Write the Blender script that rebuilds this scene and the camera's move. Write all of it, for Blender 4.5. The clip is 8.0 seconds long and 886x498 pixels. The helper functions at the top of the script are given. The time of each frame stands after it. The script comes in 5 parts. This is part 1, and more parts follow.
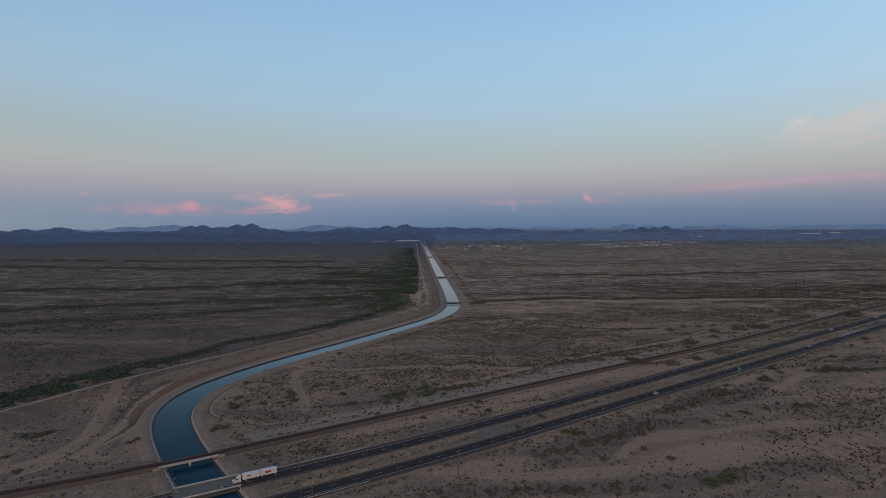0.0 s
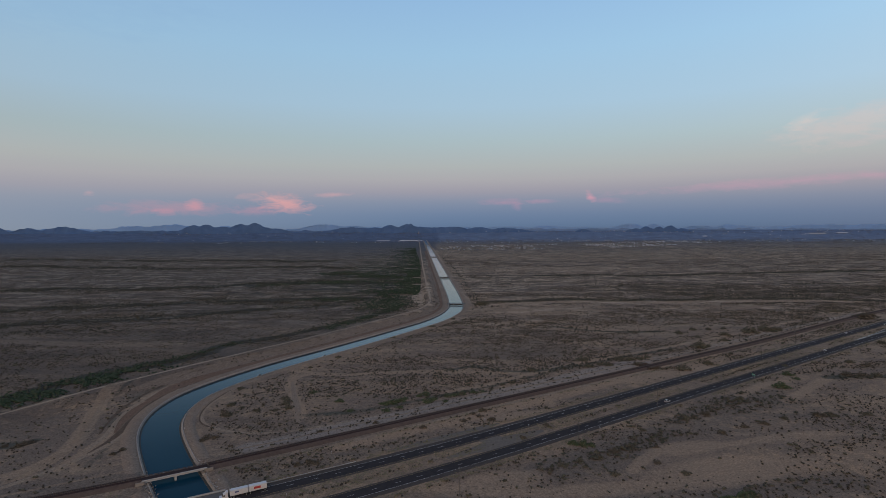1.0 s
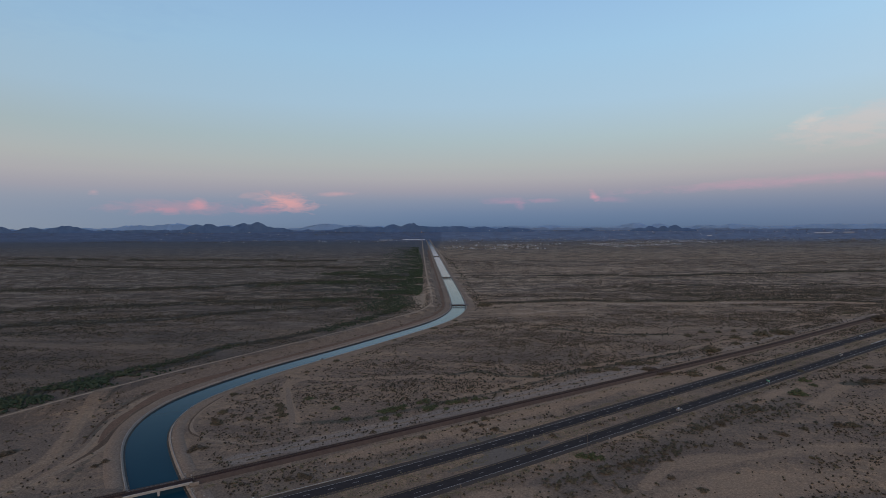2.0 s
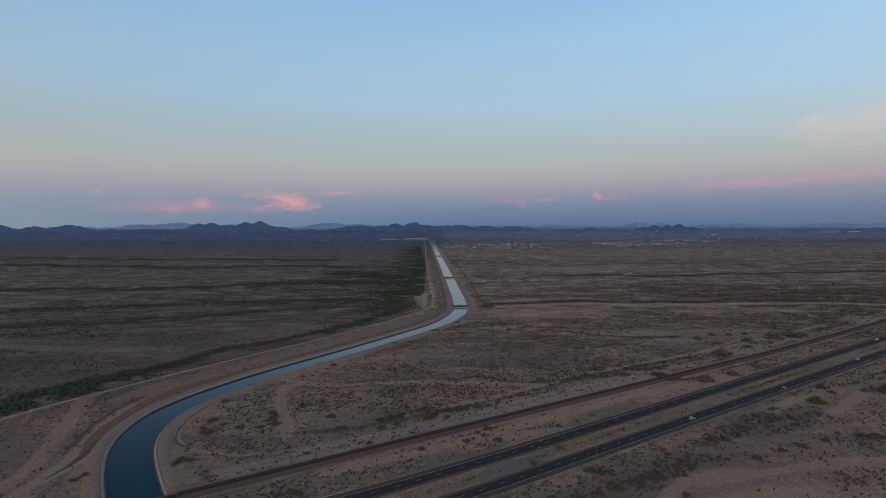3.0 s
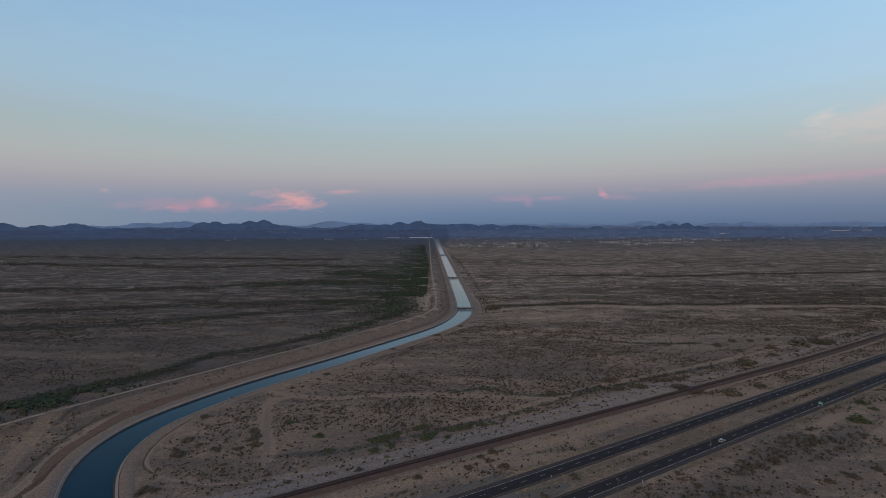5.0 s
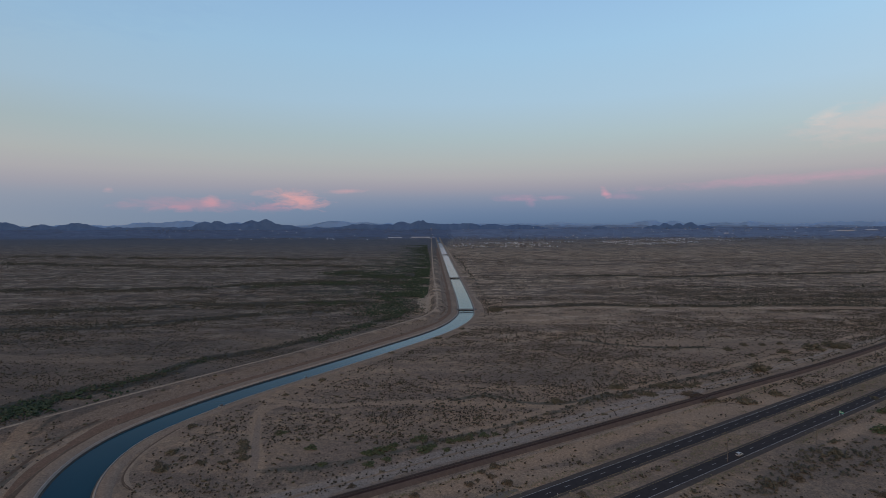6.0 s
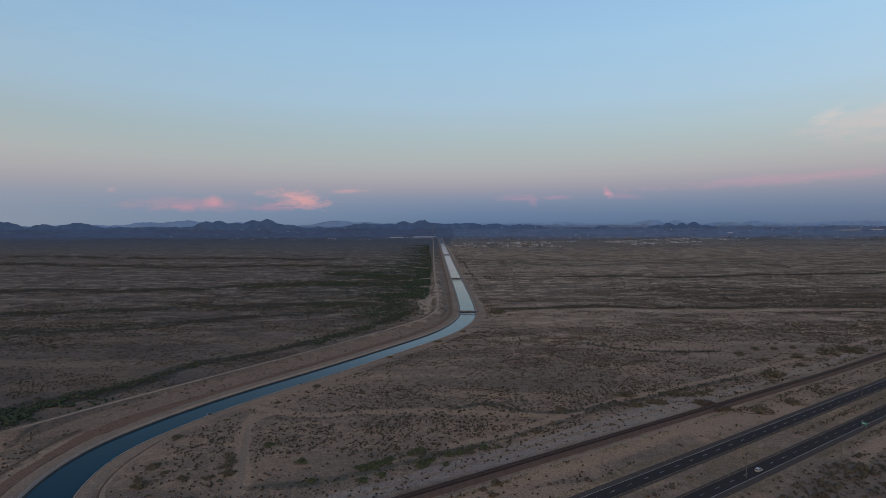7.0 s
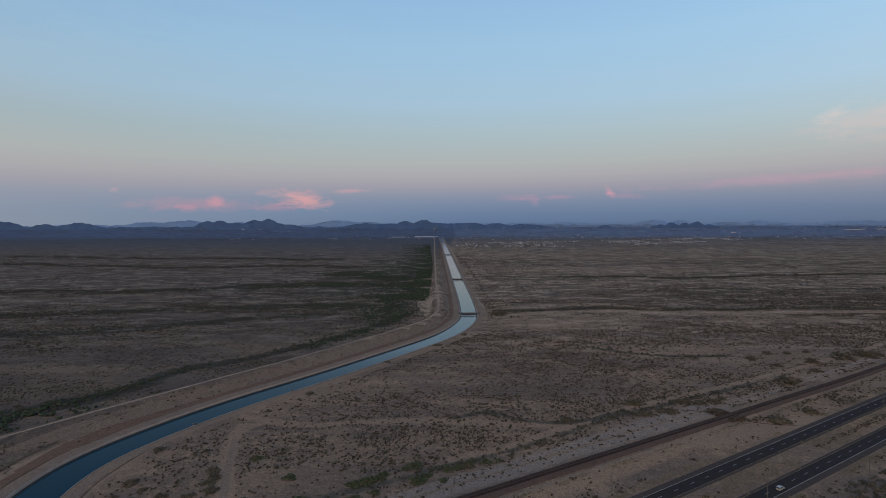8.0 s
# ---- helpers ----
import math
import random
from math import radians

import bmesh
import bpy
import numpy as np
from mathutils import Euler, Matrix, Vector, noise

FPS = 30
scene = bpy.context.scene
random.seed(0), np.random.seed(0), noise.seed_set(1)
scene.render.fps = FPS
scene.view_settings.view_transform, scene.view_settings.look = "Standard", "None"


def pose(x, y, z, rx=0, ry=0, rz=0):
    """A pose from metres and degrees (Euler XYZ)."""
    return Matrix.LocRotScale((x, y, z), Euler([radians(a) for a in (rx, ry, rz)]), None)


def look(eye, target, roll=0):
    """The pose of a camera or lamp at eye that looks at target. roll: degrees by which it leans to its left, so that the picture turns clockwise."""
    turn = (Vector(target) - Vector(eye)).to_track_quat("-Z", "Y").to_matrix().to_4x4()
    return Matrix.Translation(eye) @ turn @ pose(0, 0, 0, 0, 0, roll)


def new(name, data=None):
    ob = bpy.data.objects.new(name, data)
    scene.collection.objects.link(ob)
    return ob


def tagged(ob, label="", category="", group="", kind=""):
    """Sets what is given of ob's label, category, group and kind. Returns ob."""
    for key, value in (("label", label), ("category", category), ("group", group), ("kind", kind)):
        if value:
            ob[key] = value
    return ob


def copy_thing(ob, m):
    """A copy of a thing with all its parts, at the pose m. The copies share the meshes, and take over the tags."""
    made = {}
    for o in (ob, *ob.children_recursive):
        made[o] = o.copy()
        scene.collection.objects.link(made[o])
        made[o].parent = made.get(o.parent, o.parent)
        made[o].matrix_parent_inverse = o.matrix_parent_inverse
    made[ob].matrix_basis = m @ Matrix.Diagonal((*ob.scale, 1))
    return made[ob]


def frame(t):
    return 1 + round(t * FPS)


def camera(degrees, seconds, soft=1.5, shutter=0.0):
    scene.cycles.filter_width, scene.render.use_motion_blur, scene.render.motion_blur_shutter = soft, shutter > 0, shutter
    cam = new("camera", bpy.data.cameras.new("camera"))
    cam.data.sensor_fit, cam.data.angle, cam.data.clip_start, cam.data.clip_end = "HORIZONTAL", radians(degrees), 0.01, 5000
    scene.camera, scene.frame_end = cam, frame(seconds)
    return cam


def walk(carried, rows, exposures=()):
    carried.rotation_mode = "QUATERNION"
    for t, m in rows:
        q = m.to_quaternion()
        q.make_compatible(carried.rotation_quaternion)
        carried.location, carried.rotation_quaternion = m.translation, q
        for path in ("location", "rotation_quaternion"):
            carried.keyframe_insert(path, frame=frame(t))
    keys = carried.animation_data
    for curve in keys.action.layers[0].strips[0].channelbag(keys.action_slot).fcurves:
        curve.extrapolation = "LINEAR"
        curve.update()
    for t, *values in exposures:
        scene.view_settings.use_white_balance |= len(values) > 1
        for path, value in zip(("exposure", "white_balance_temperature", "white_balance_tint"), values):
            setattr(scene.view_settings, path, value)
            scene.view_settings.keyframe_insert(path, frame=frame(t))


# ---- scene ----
# The camera: a drone at about 128 m that flies forward over the desert.
cam = camera(82.12, 8.0, soft=0.85)
PATH = [
    (0.0, (0.00, 0.00, 127.64), (2.22, 998.98, 82.48), -0.237),
    (0.5, (0.78, 8.03, 127.79), (-0.60, 1007.00, 82.33), -0.222),
    (1.0, (1.52, 16.16, 127.91), (-3.21, 1015.09, 81.92), -0.210),
    (1.5, (2.23, 24.37, 128.01), (-5.64, 1023.24, 81.33), -0.198),
    (2.0, (2.91, 32.66, 128.09), (-7.93, 1031.47, 80.62), -0.189),
    (2.5, (3.57, 41.03, 128.16), (-10.10, 1039.77, 79.84), -0.181),
    (3.0, (4.22, 49.47, 128.21), (-12.18, 1048.13, 79.03), -0.175),
    (3.5, (4.85, 57.99, 128.24), (-14.18, 1056.56, 78.25), -0.170),
    (4.0, (5.48, 66.58, 128.25), (-16.11, 1065.06, 77.51), -0.167),
    (4.5, (6.11, 75.23, 128.24), (-17.98, 1073.61, 76.83), -0.166),
    (5.0, (6.74, 83.94, 128.22), (-19.78, 1082.23, 76.24), -0.167),
    (5.5, (7.37, 92.70, 128.18), (-21.51, 1090.91, 75.73), -0.169),
    (6.0, (8.02, 101.53, 128.12), (-23.15, 1099.64, 75.29), -0.172),
    (6.5, (8.69, 110.40, 128.05), (-24.67, 1108.43, 74.93), -0.178),
    (7.0, (9.38, 119.31, 127.96), (-26.07, 1117.26, 74.62), -0.185),
    (7.5, (10.09, 128.27, 127.86), (-27.29, 1126.14, 74.32), -0.193),
    (8.0, (10.84, 137.27, 127.74), (-28.31, 1135.06, 74.01), -0.204),
]
walk(cam, [(t, look(eye, target, roll)) for t, eye, target, roll in PATH])

# ---- world and light: dusk, the sun just set behind the camera ----
def ramp(tree, source, stops, smooth=False):
    n = tree.nodes.new("ShaderNodeValToRGB")
    n.color_ramp.interpolation = "EASE" if smooth else "LINEAR"
    els = n.color_ramp.elements
    while len(els) < len(stops):
        els.new(0.5)
    for el, (at, col) in zip(els, stops):
        el.position = at
        el.color = (*col, 1) if len(col) == 3 else col
    if source is not None:
        tree.links.new(source, n.inputs[0])
    return n.outputs[0]


def calc(tree, op, a, b=None, c=None, clamp=False):
    n = tree.nodes.new("ShaderNodeMath")
    n.operation, n.use_clamp = op, clamp
    for slot, value in zip(n.inputs, (a, b, c)):
        if value is None:
            continue
        if isinstance(value, (int, float)):
            slot.default_value = value
        else:
            tree.links.new(value, slot)
    return n.outputs[0]


def blend(tree, fac, a, b, how="MIX"):
    n = tree.nodes.new("ShaderNodeMix")
    n.data_type, n.blend_type = "RGBA", how
    for slot, value in ((n.inputs[0], fac), (n.inputs[6], a), (n.inputs[7], b)):
        if isinstance(value, (int, float)):
            slot.default_value = value
        elif isinstance(value, tuple):
            slot.default_value = (*value, 1)
        else:
            tree.links.new(value, slot)
    return n.outputs[2]


def grain(tree, vector, scale, detail=4.0, rough=0.55, dist=0.0):
    n = tree.nodes.new("ShaderNodeTexNoise")
    n.inputs["Scale"].default_value = scale
    n.inputs["Detail"].default_value = detail
    n.inputs["Roughness"].default_value = rough
    n.inputs["Distortion"].default_value = dist
    if vector is not None:
        tree.links.new(vector, n.inputs["Vector"])
    return n.outputs["Fac"]


def scaled(tree, vector, scale, turn=0.0, shift=(0, 0, 0)):
    n = tree.nodes.new("ShaderNodeMapping")
    n.inputs["Scale"].default_value = scale
    n.inputs["Rotation"].default_value = (0, 0, turn)
    n.inputs["Location"].default_value = shift
    tree.links.new(vector, n.inputs["Vector"])
    return n.outputs[0]


def srgb(r, g, b):
    return tuple((c / 12.92 if c <= 0.04045 else ((c + 0.055) / 1.055) ** 2.4) for c in (r / 255, g / 255, b / 255))


world = bpy.data.worlds.new("dusk_sky")
scene.world = world
world.use_nodes = True
wt = world.node_tree
wt.nodes.clear()
tc = wt.nodes.new("ShaderNodeTexCoord")
sep = wt.nodes.new("ShaderNodeSeparateXYZ")
wt.links.new(tc.outputs["Generated"], sep.inputs[0])
dx, dy, dz = sep.outputs
# the height above the horizon, as a slope
flat = calc(wt, "SQRT", calc(wt, "ADD", calc(wt, "MULTIPLY", dx, dx), calc(wt, "MULTIPLY", dy, dy)))
slope = calc(wt, "DIVIDE", dz, calc(wt, "MAXIMUM", flat, 0.001))
SKY_FRONT = [(-0.02, (70, 84, 112)), (0.0, (94, 118, 149)), (0.02, (104, 126, 156)), (0.045, (125, 139, 162)), (0.068, (151, 152, 165)),
             (0.088, (163, 165, 171)), (0.115, (166, 175, 177)), (0.16, (162, 183, 190)), (0.23, (158, 190, 212)), (0.33, (150, 190, 220)),
             (0.44, (140, 181, 219)), (0.8, (104, 140, 186)), (2.0, (74, 104, 150))]
elev = calc(wt, "ADD", calc(wt, "MULTIPLY", slope, 0.475), 0.02)
front = ramp(wt, elev, [(0.02 + 0.475 * s, srgb(*c)) for s, c in SKY_FRONT])
SKY_BACK = [(-0.02, (150, 105, 80)), (0.0, (255, 176, 110)), (0.08, (255, 214, 160)), (0.2, (250, 226, 200)), (0.44, (200, 205, 212)),
            (0.8, (124, 148, 182)), (2.0, (78, 104, 146))]
back = ramp(wt, elev, [(0.02 + 0.475 * s, srgb(*c)) for s, c in SKY_BACK])
behind = calc(wt, "MULTIPLY_ADD", calc(wt, "DIVIDE", dy, calc(wt, "MAXIMUM", flat, 0.001)), -0.5, 0.5)
behind = calc(wt, "POWER", behind, 2.0, clamp=True)
sky = blend(wt, behind, front, blend(wt, 1.0, back, (1.35, 1.28, 1.2), "MULTIPLY"))
# the sky is a little deeper towards the upper west
side = calc(wt, "DIVIDE", dx, calc(wt, "MAXIMUM", dy, 0.05))
front_only = calc(wt, "GREATER_THAN", dy, 0.05)
low_sky = calc(wt, "MULTIPLY_ADD", slope, -6.0, 1.0, clamp=True)
lean_east = calc(wt, "MULTIPLY_ADD", calc(wt, "MULTIPLY", side, calc(wt, "GREATER_THAN", dy, 0.05)), calc(wt, "MULTIPLY_ADD", low_sky, -0.27, 0.12), 1.055)
lean_rgb = wt.nodes.new("ShaderNodeCombineXYZ")
for k in range(3):
    wt.links.new(calc(wt, "MULTIPLY", lean_east, (1.05, 1.0, 0.98)[k]), lean_rgb.inputs[k])
sky = blend(wt, 1.0, sky, lean_rgb.outputs[0], "MULTIPLY")
# a greyer, warmer haze low in the west
haze = calc(wt, "MULTIPLY", calc(wt, "MULTIPLY", calc(wt, "MULTIPLY", side, -0.62, clamp=True), front_only), calc(wt, "MULTIPLY_ADD", slope, -8.0, 1.0, clamp=True))
sky = blend(wt, haze, sky, srgb(148, 157, 166))
# thin pink clouds low over the horizon, with noise for their ragged edges
wmap = scaled(wt, tc.outputs["Generated"], (1.0, 1.0, 3.2))
fleece = grain(wt, wmap, 9.0, 7.0, 0.6, 0.4)
fine = grain(wt, wmap, 34.0, 6.0, 0.6, 0.6)


def cloud(at_side, at_slope, wide, tall, gain, lean=0.0):
    a = calc(wt, "MULTIPLY", calc(wt, "SUBTRACT", side, at_side), 1 / wide)
    level = calc(wt, "MULTIPLY_ADD", calc(wt, "SUBTRACT", side, at_side), lean, at_slope)
    b = calc(wt, "MULTIPLY", calc(wt, "SUBTRACT", slope, level), 1 / tall)
    d = calc(wt, "SQRT", calc(wt, "ADD", calc(wt, "MULTIPLY", a, a), calc(wt, "MULTIPLY", b, b)))
    body = calc(wt, "SUBTRACT", 1.0, d)
    rag = calc(wt, "MULTIPLY_ADD", calc(wt, "SUBTRACT", fleece, 0.5), 2.0, calc(wt, "MULTIPLY", calc(wt, "SUBTRACT", fine, 0.5), 1.6))
    m = calc(wt, "ADD", body, rag)
    inside = calc(wt, "MULTIPLY_ADD", d, -1.6, 2.4, clamp=True)
    return calc(wt, "MULTIPLY", calc(wt, "MULTIPLY", calc(wt, "MULTIPLY", m, 1.1, clamp=True), inside), gain)


WEST_CLOUDS = [
    (-0.35, 0.05, 0.075, 0.009, 0.3, (230, 172, 170), -0.04),
    (-0.312, 0.042, 0.066, 0.022, 0.56, (242, 170, 164), -0.1),
    (-0.375, 0.028, 0.07, 0.012, 0.22, (222, 148, 160), 0.0),
    (-0.53, 0.032, 0.17, 0.015, 0.24, (222, 150, 160), 0.0),
    (-0.492, 0.038, 0.022, 0.012, 0.38, (232, 158, 164), 0.0),
    (-0.555, 0.024, 0.03, 0.008, 0.3, (222, 148, 160), 0.0),
    (-0.222, 0.06, 0.046, 0.006, 0.36, (226, 170, 172), 0.06),
    (-0.7, 0.055, 0.016, 0.006, 0.35, (214, 170, 174), 0.0),
    (-0.8, 0.33, 0.4, 0.05, 0.14, (128, 164, 206), 0.1),
]
EAST_CLOUDS = [
    (0.115, 0.045, 0.055, 0.007, 0.28, (206, 150, 172), 0.0),
    (0.19, 0.046, 0.04, 0.005, 0.26, (206, 150, 172), 0.0),
    (0.14, 0.037, 0.012, 0.01, 0.2, (200, 148, 172), 0.0),
    (0.284, 0.053, 0.013, 0.011, 0.55, (228, 158, 174), -0.4),
    (0.315, 0.046, 0.04, 0.007, 0.22, (200, 150, 172), 0.0),
    (0.8, 0.156, 0.2, 0.03, 0.36, (222, 196, 190), 0.12),
    (0.7, 0.168, 0.05, 0.014, 0.3, (232, 208, 198), 0.3),
    (0.82, 0.128, 0.16, 0.01, 0.26, (222, 190, 190), 0.1),
    (0.72, 0.071, 0.46, 0.011, 0.34, (206, 158, 178), 0.03),
]
for at_side, at_slope, wide, tall, gain, col, lean in WEST_CLOUDS + EAST_CLOUDS:
    m = calc(wt, "MULTIPLY", cloud(at_side, at_slope, wide, tall, gain, lean), front_only)
    sky = blend(wt, m, sky, srgb(*col))
bg = wt.nodes.new("ShaderNodeBackground")
bg.inputs["Strength"].default_value = 1.0
wt.links.new(sky, bg.inputs["Color"])
out = wt.nodes.new("ShaderNodeOutputWorld")
wt.links.new(bg.outputs[0], out.inputs["Surface"])

# the afterglow: a wide, weak, warm light from low in the west, behind the camera
sun_data = bpy.data.lights.new("afterglow", "SUN")
sun_data.energy, sun_data.angle, sun_data.color = 1.0, radians(35), (1.0, 0.79, 0.60)
sun = new("afterglow", sun_data)
sun.matrix_world = look((0, 0, 300), (40, 120, 245))


# ---- materials ----
def material(name, rough=0.9, metal=0.0, spec=0.3):
    m = bpy.data.materials.new(name)
    m.use_nodes = True
    t = m.node_tree
    s = t.nodes["Principled BSDF"]
    s.inputs["Roughness"].default_value = rough
    s.inputs["Metallic"].default_value = metal
    s.inputs["Specular IOR Level"].default_value = spec
    c = t.nodes.new("ShaderNodeTexCoord")
    return m, t, s, c.outputs["Object"]


def bumped(t, s, height, strength=0.4, distance=0.1):
    n = t.nodes.new("ShaderNodeBump")
    n.inputs["Strength"].default_value = strength
    n.inputs["Distance"].default_value = distance
    t.links.new(height, n.inputs["Height"])
    t.links.new(n.outputs[0], s.inputs["Normal"])


def plain(name, a, b, scale=2.0, rough=0.8, metal=0.0, spec=0.3, vary=0.0, bump=0.0):
    """A two-tone worn surface: coarse stains and fine grain, and a shift of tone from thing to thing."""
    m, t, s, co = material(name, rough, metal, spec)
    coarse = grain(t, co, scale, 5.0, 0.6)
    fine = grain(t, co, scale * 9, 3.0, 0.6)
    f = calc(t, "ADD", calc(t, "MULTIPLY", coarse, 0.65), calc(t, "MULTIPLY", fine, 0.35))
    f = calc(t, "MULTIPLY_ADD", calc(t, "SUBTRACT", f, 0.5), 2.6, 0.5, clamp=True)
    col = blend(t, f, a, b)
    if vary:
        info = t.nodes.new("ShaderNodeObjectInfo")
        k = calc(t, "MULTIPLY_ADD", info.outputs["Random"], 2 * vary, 1 - vary)
        h = t.nodes.new("ShaderNodeHueSaturation")
        t.links.new(k, h.inputs["Value"])
        t.links.new(col, h.inputs["Color"])
        col = h.outputs[0]
    t.links.new(col, s.inputs["Base Color"])
    if bump:
        bumped(t, s, fine, 0.5, bump)
    return m


SLOPE = 0.615          # the lie of the highway and the railway, y over x
ALONG = math.atan(SLOPE)


def ground_material(name="desert_ground", tint=None, amount=0.0):
    """The desert soil; tint and amount turn it into graded or trodden earth of the same stuff."""
    m, t, s, co = material(name, 0.95, 0.0, 0.05)
    sp = t.nodes.new("ShaderNodeSeparateXYZ")
    t.links.new(co, sp.inputs[0])
    px, py, pz = sp.outputs

    def hard(source, a, b):
        return ramp(t, source, [(a, (0, 0, 0)), (b, (1, 1, 1))])

    # broad drifts that lie across the plain, as the washes do, then patches, then grit
    wide = grain(t, scaled(t, co, (0.0022, 0.0120, 0.004), 0.05), 1.0, 9.0, 0.62, 0.4)
    mid = grain(t, scaled(t, co, (0.010, 0.026, 0.01), 0.1), 1.0, 8.0, 0.62, 0.5)
    streak = grain(t, scaled(t, co, (0.006, 0.075, 0.01), 0.04, (1.7, 2.2, 0)), 1.0, 7.0, 0.6, 0.5)
    spots = grain(t, co, 0.16, 7.0, 0.65, 0.3)
    grit = grain(t, co, 0.9, 7.0, 0.75)
    soil = blend(t, hard(mid, 0.40, 0.60), (0.315, 0.212, 0.140), (0.215, 0.152, 0.114))
    soil = blend(t, calc(t, "MULTIPLY", hard(wide, 0.47, 0.58), 0.36), soil, (0.118, 0.092, 0.078))
    soil = blend(t, calc(t, "MULTIPLY", hard(streak, 0.54, 0.66), 0.35), soil, (0.37, 0.268, 0.185))
    soil = blend(t, calc(t, "MULTIPLY", hard(spots, 0.54, 0.66), 0.45), soil, (0.36, 0.255, 0.175))
    soil = blend(t, calc(t, "MULTIPLY", hard(spots, 0.47, 0.34), 0.4), soil, (0.125, 0.098, 0.080))
    # west of the canal the ground is darker, thinly crusted (laid on further down)
    west = calc(t, "MINIMUM", calc(t, "MULTIPLY_ADD", py, 0.55, -0.55 * 720), 0.0)
    west = calc(t, "MULTIPLY", calc(t, "SUBTRACT", calc(t, "SUBTRACT", west, px), 45.0), 0.03, clamp=True)
    # leaf litter under the thicket beside the straight canal
    rag = calc(t, "MULTIPLY", calc(t, "SUBTRACT", mid, 0.5), 260.0)
    lit = calc(t, "MULTIPLY", calc(t, "MULTIPLY_ADD", calc(t, "MULTIPLY_ADD", rag, 0.3, px), -0.03, -0.03 * 62, clamp=True), calc(t, "MULTIPLY_ADD", calc(t, "ADD", px, rag), 0.012, 0.012 * 330, clamp=True))
    lit = calc(t, "MULTIPLY", lit, calc(t, "MULTIPLY", calc(t, "MULTIPLY_ADD", calc(t, "ADD", py, rag), 0.01, -9.2, clamp=True), calc(t, "MULTIPLY_ADD", py, -0.0012, 3.1, clamp=True)))
    soil = blend(t, calc(t, "MULTIPLY", lit, 0.4), soil, (0.048, 0.056, 0.036))
    # north of an old boundary east of the canal the crust is darker
    north = calc(t, "MULTIPLY", calc(t, "MULTIPLY_ADD", calc(t, "MULTIPLY_ADD", calc(t, "SUBTRACT", spots, 0.5), 18.0, py), 0.2, -0.2 * 888, clamp=True), calc(t, "MULTIPLY_ADD", px, 0.03, -1.8, clamp=True))
    soil = blend(t, calc(t, "MULTIPLY", north, 0.3), soil, (0.130, 0.104, 0.086))
    if tint is None:
        blur = calc(t, "SUBTRACT", calc(t, "ADD", calc(t, "MULTIPLY", mid, 0.6), calc(t, "MULTIPLY", spots, 1.0)), 0.8)
        for field, colour, k in (("crust", (0.150, 0.115, 0.092), 0.66), ("sand", (0.305, 0.209, 0.143), 0.72), ("gravel", (0.290, 0.236, 0.202), 0.60), ("litter_shade", (0.078, 0.075, 0.060), 0.86)):
            at = t.nodes.new("ShaderNodeAttribute")
            at.attribute_name = field
            f = at.outputs["Fac"]
            mask = calc(t, "MULTIPLY", calc(t, "MULTIPLY_ADD", calc(t, "MULTIPLY_ADD", blur, 1.3, f), 2.2, -0.5, clamp=True), calc(t, "MULTIPLY", f, 4.0, clamp=True))
            soil = blend(t, calc(t, "MULTIPLY", mask, k), soil, colour)
    # dry wash beds with dark scrub, long and thin across the plain
    wash = grain(t, scaled(t, co, (0.0012, 0.0085, 0.004), 0.03, (3.1, 0.4, 0)), 1.0, 3.0, 0.5, 0.4)
    vein = calc(t, "ABSOLUTE", calc(t, "SUBTRACT", wash, 0.5))
    vein = ramp(t, vein, [(0.0, (1, 1, 1)), (0.02, (0.75, 0.75, 0.75)), (0.045, (0, 0, 0))])
    away = calc(t, "MULTIPLY_ADD", py, 0.0025, -1.4, clamp=True)
    scrub = calc(t, "MULTIPLY", calc(t, "MULTIPLY", vein, away), hard(grain(t, co, 0.05, 6.0, 0.7), 0.40, 0.55))
    soil = blend(t, calc(t, "MULTIPLY", scrub, 0.5), soil, (0.070, 0.064, 0.044))
    # tufts of dry grass and small stones
    tufts = hard(grain(t, co, 0.42, 4.0, 0.7), 0.53, 0.60)
    soil = blend(t, calc(t, "MULTIPLY", calc(t, "MULTIPLY", tufts, hard(mid, 0.36, 0.52)), 0.38), soil, (0.102, 0.082, 0.062))
    # far off, rows of shrubs and strips of bare sand
    far = calc(t, "MULTIPLY_ADD", py, 0.0017, -0.80, clamp=True)
    dash = grain(t, scaled(t, co, (0.016, 0.040, 0.05), 0.02, (2.0, 5.0, 0)), 1.0, 8.0, 0.74, 0.3)
    soil = blend(t, calc(t, "MULTIPLY", calc(t, "MULTIPLY", hard(dash, 0.515, 0.555), far), 0.85), soil, (0.45, 0.338, 0.245))
    mottle = grain(t, scaled(t, co, (0.026, 0.030, 0.05), 0.0, (7.0, 1.0, 0)), 1.0, 8.0, 0.76, 0.3)
    soil = blend(t, calc(t, "MULTIPLY", calc(t, "MULTIPLY", hard(mottle, 0.535, 0.57), far), 0.60), soil, (0.062, 0.055, 0.046))
    stipple = grain(t, scaled(t, co, (0.16, 0.050, 0.1)), 1.0, 5.0, 0.85)
    soil = blend(t, calc(t, "MULTIPLY", calc(t, "MULTIPLY", hard(stipple, 0.53, 0.56), far), 0.62), soil, (0.052, 0.047, 0.040))
    soil = blend(t, calc(t, "MULTIPLY", west, 0.9), soil, (0.60, 0.645, 0.70), "MULTIPLY")
    # distance haze painted into the soil: bluer towards the hills, darker in the west
    far_haze = calc(t, "MULTIPLY_ADD", calc(t, "MULTIPLY_ADD", west, 450.0, calc(t, "MULTIPLY_ADD", calc(t, "SUBTRACT", wide, 0.5), 1500.0, py)), 0.00062, -1.43, clamp=True)
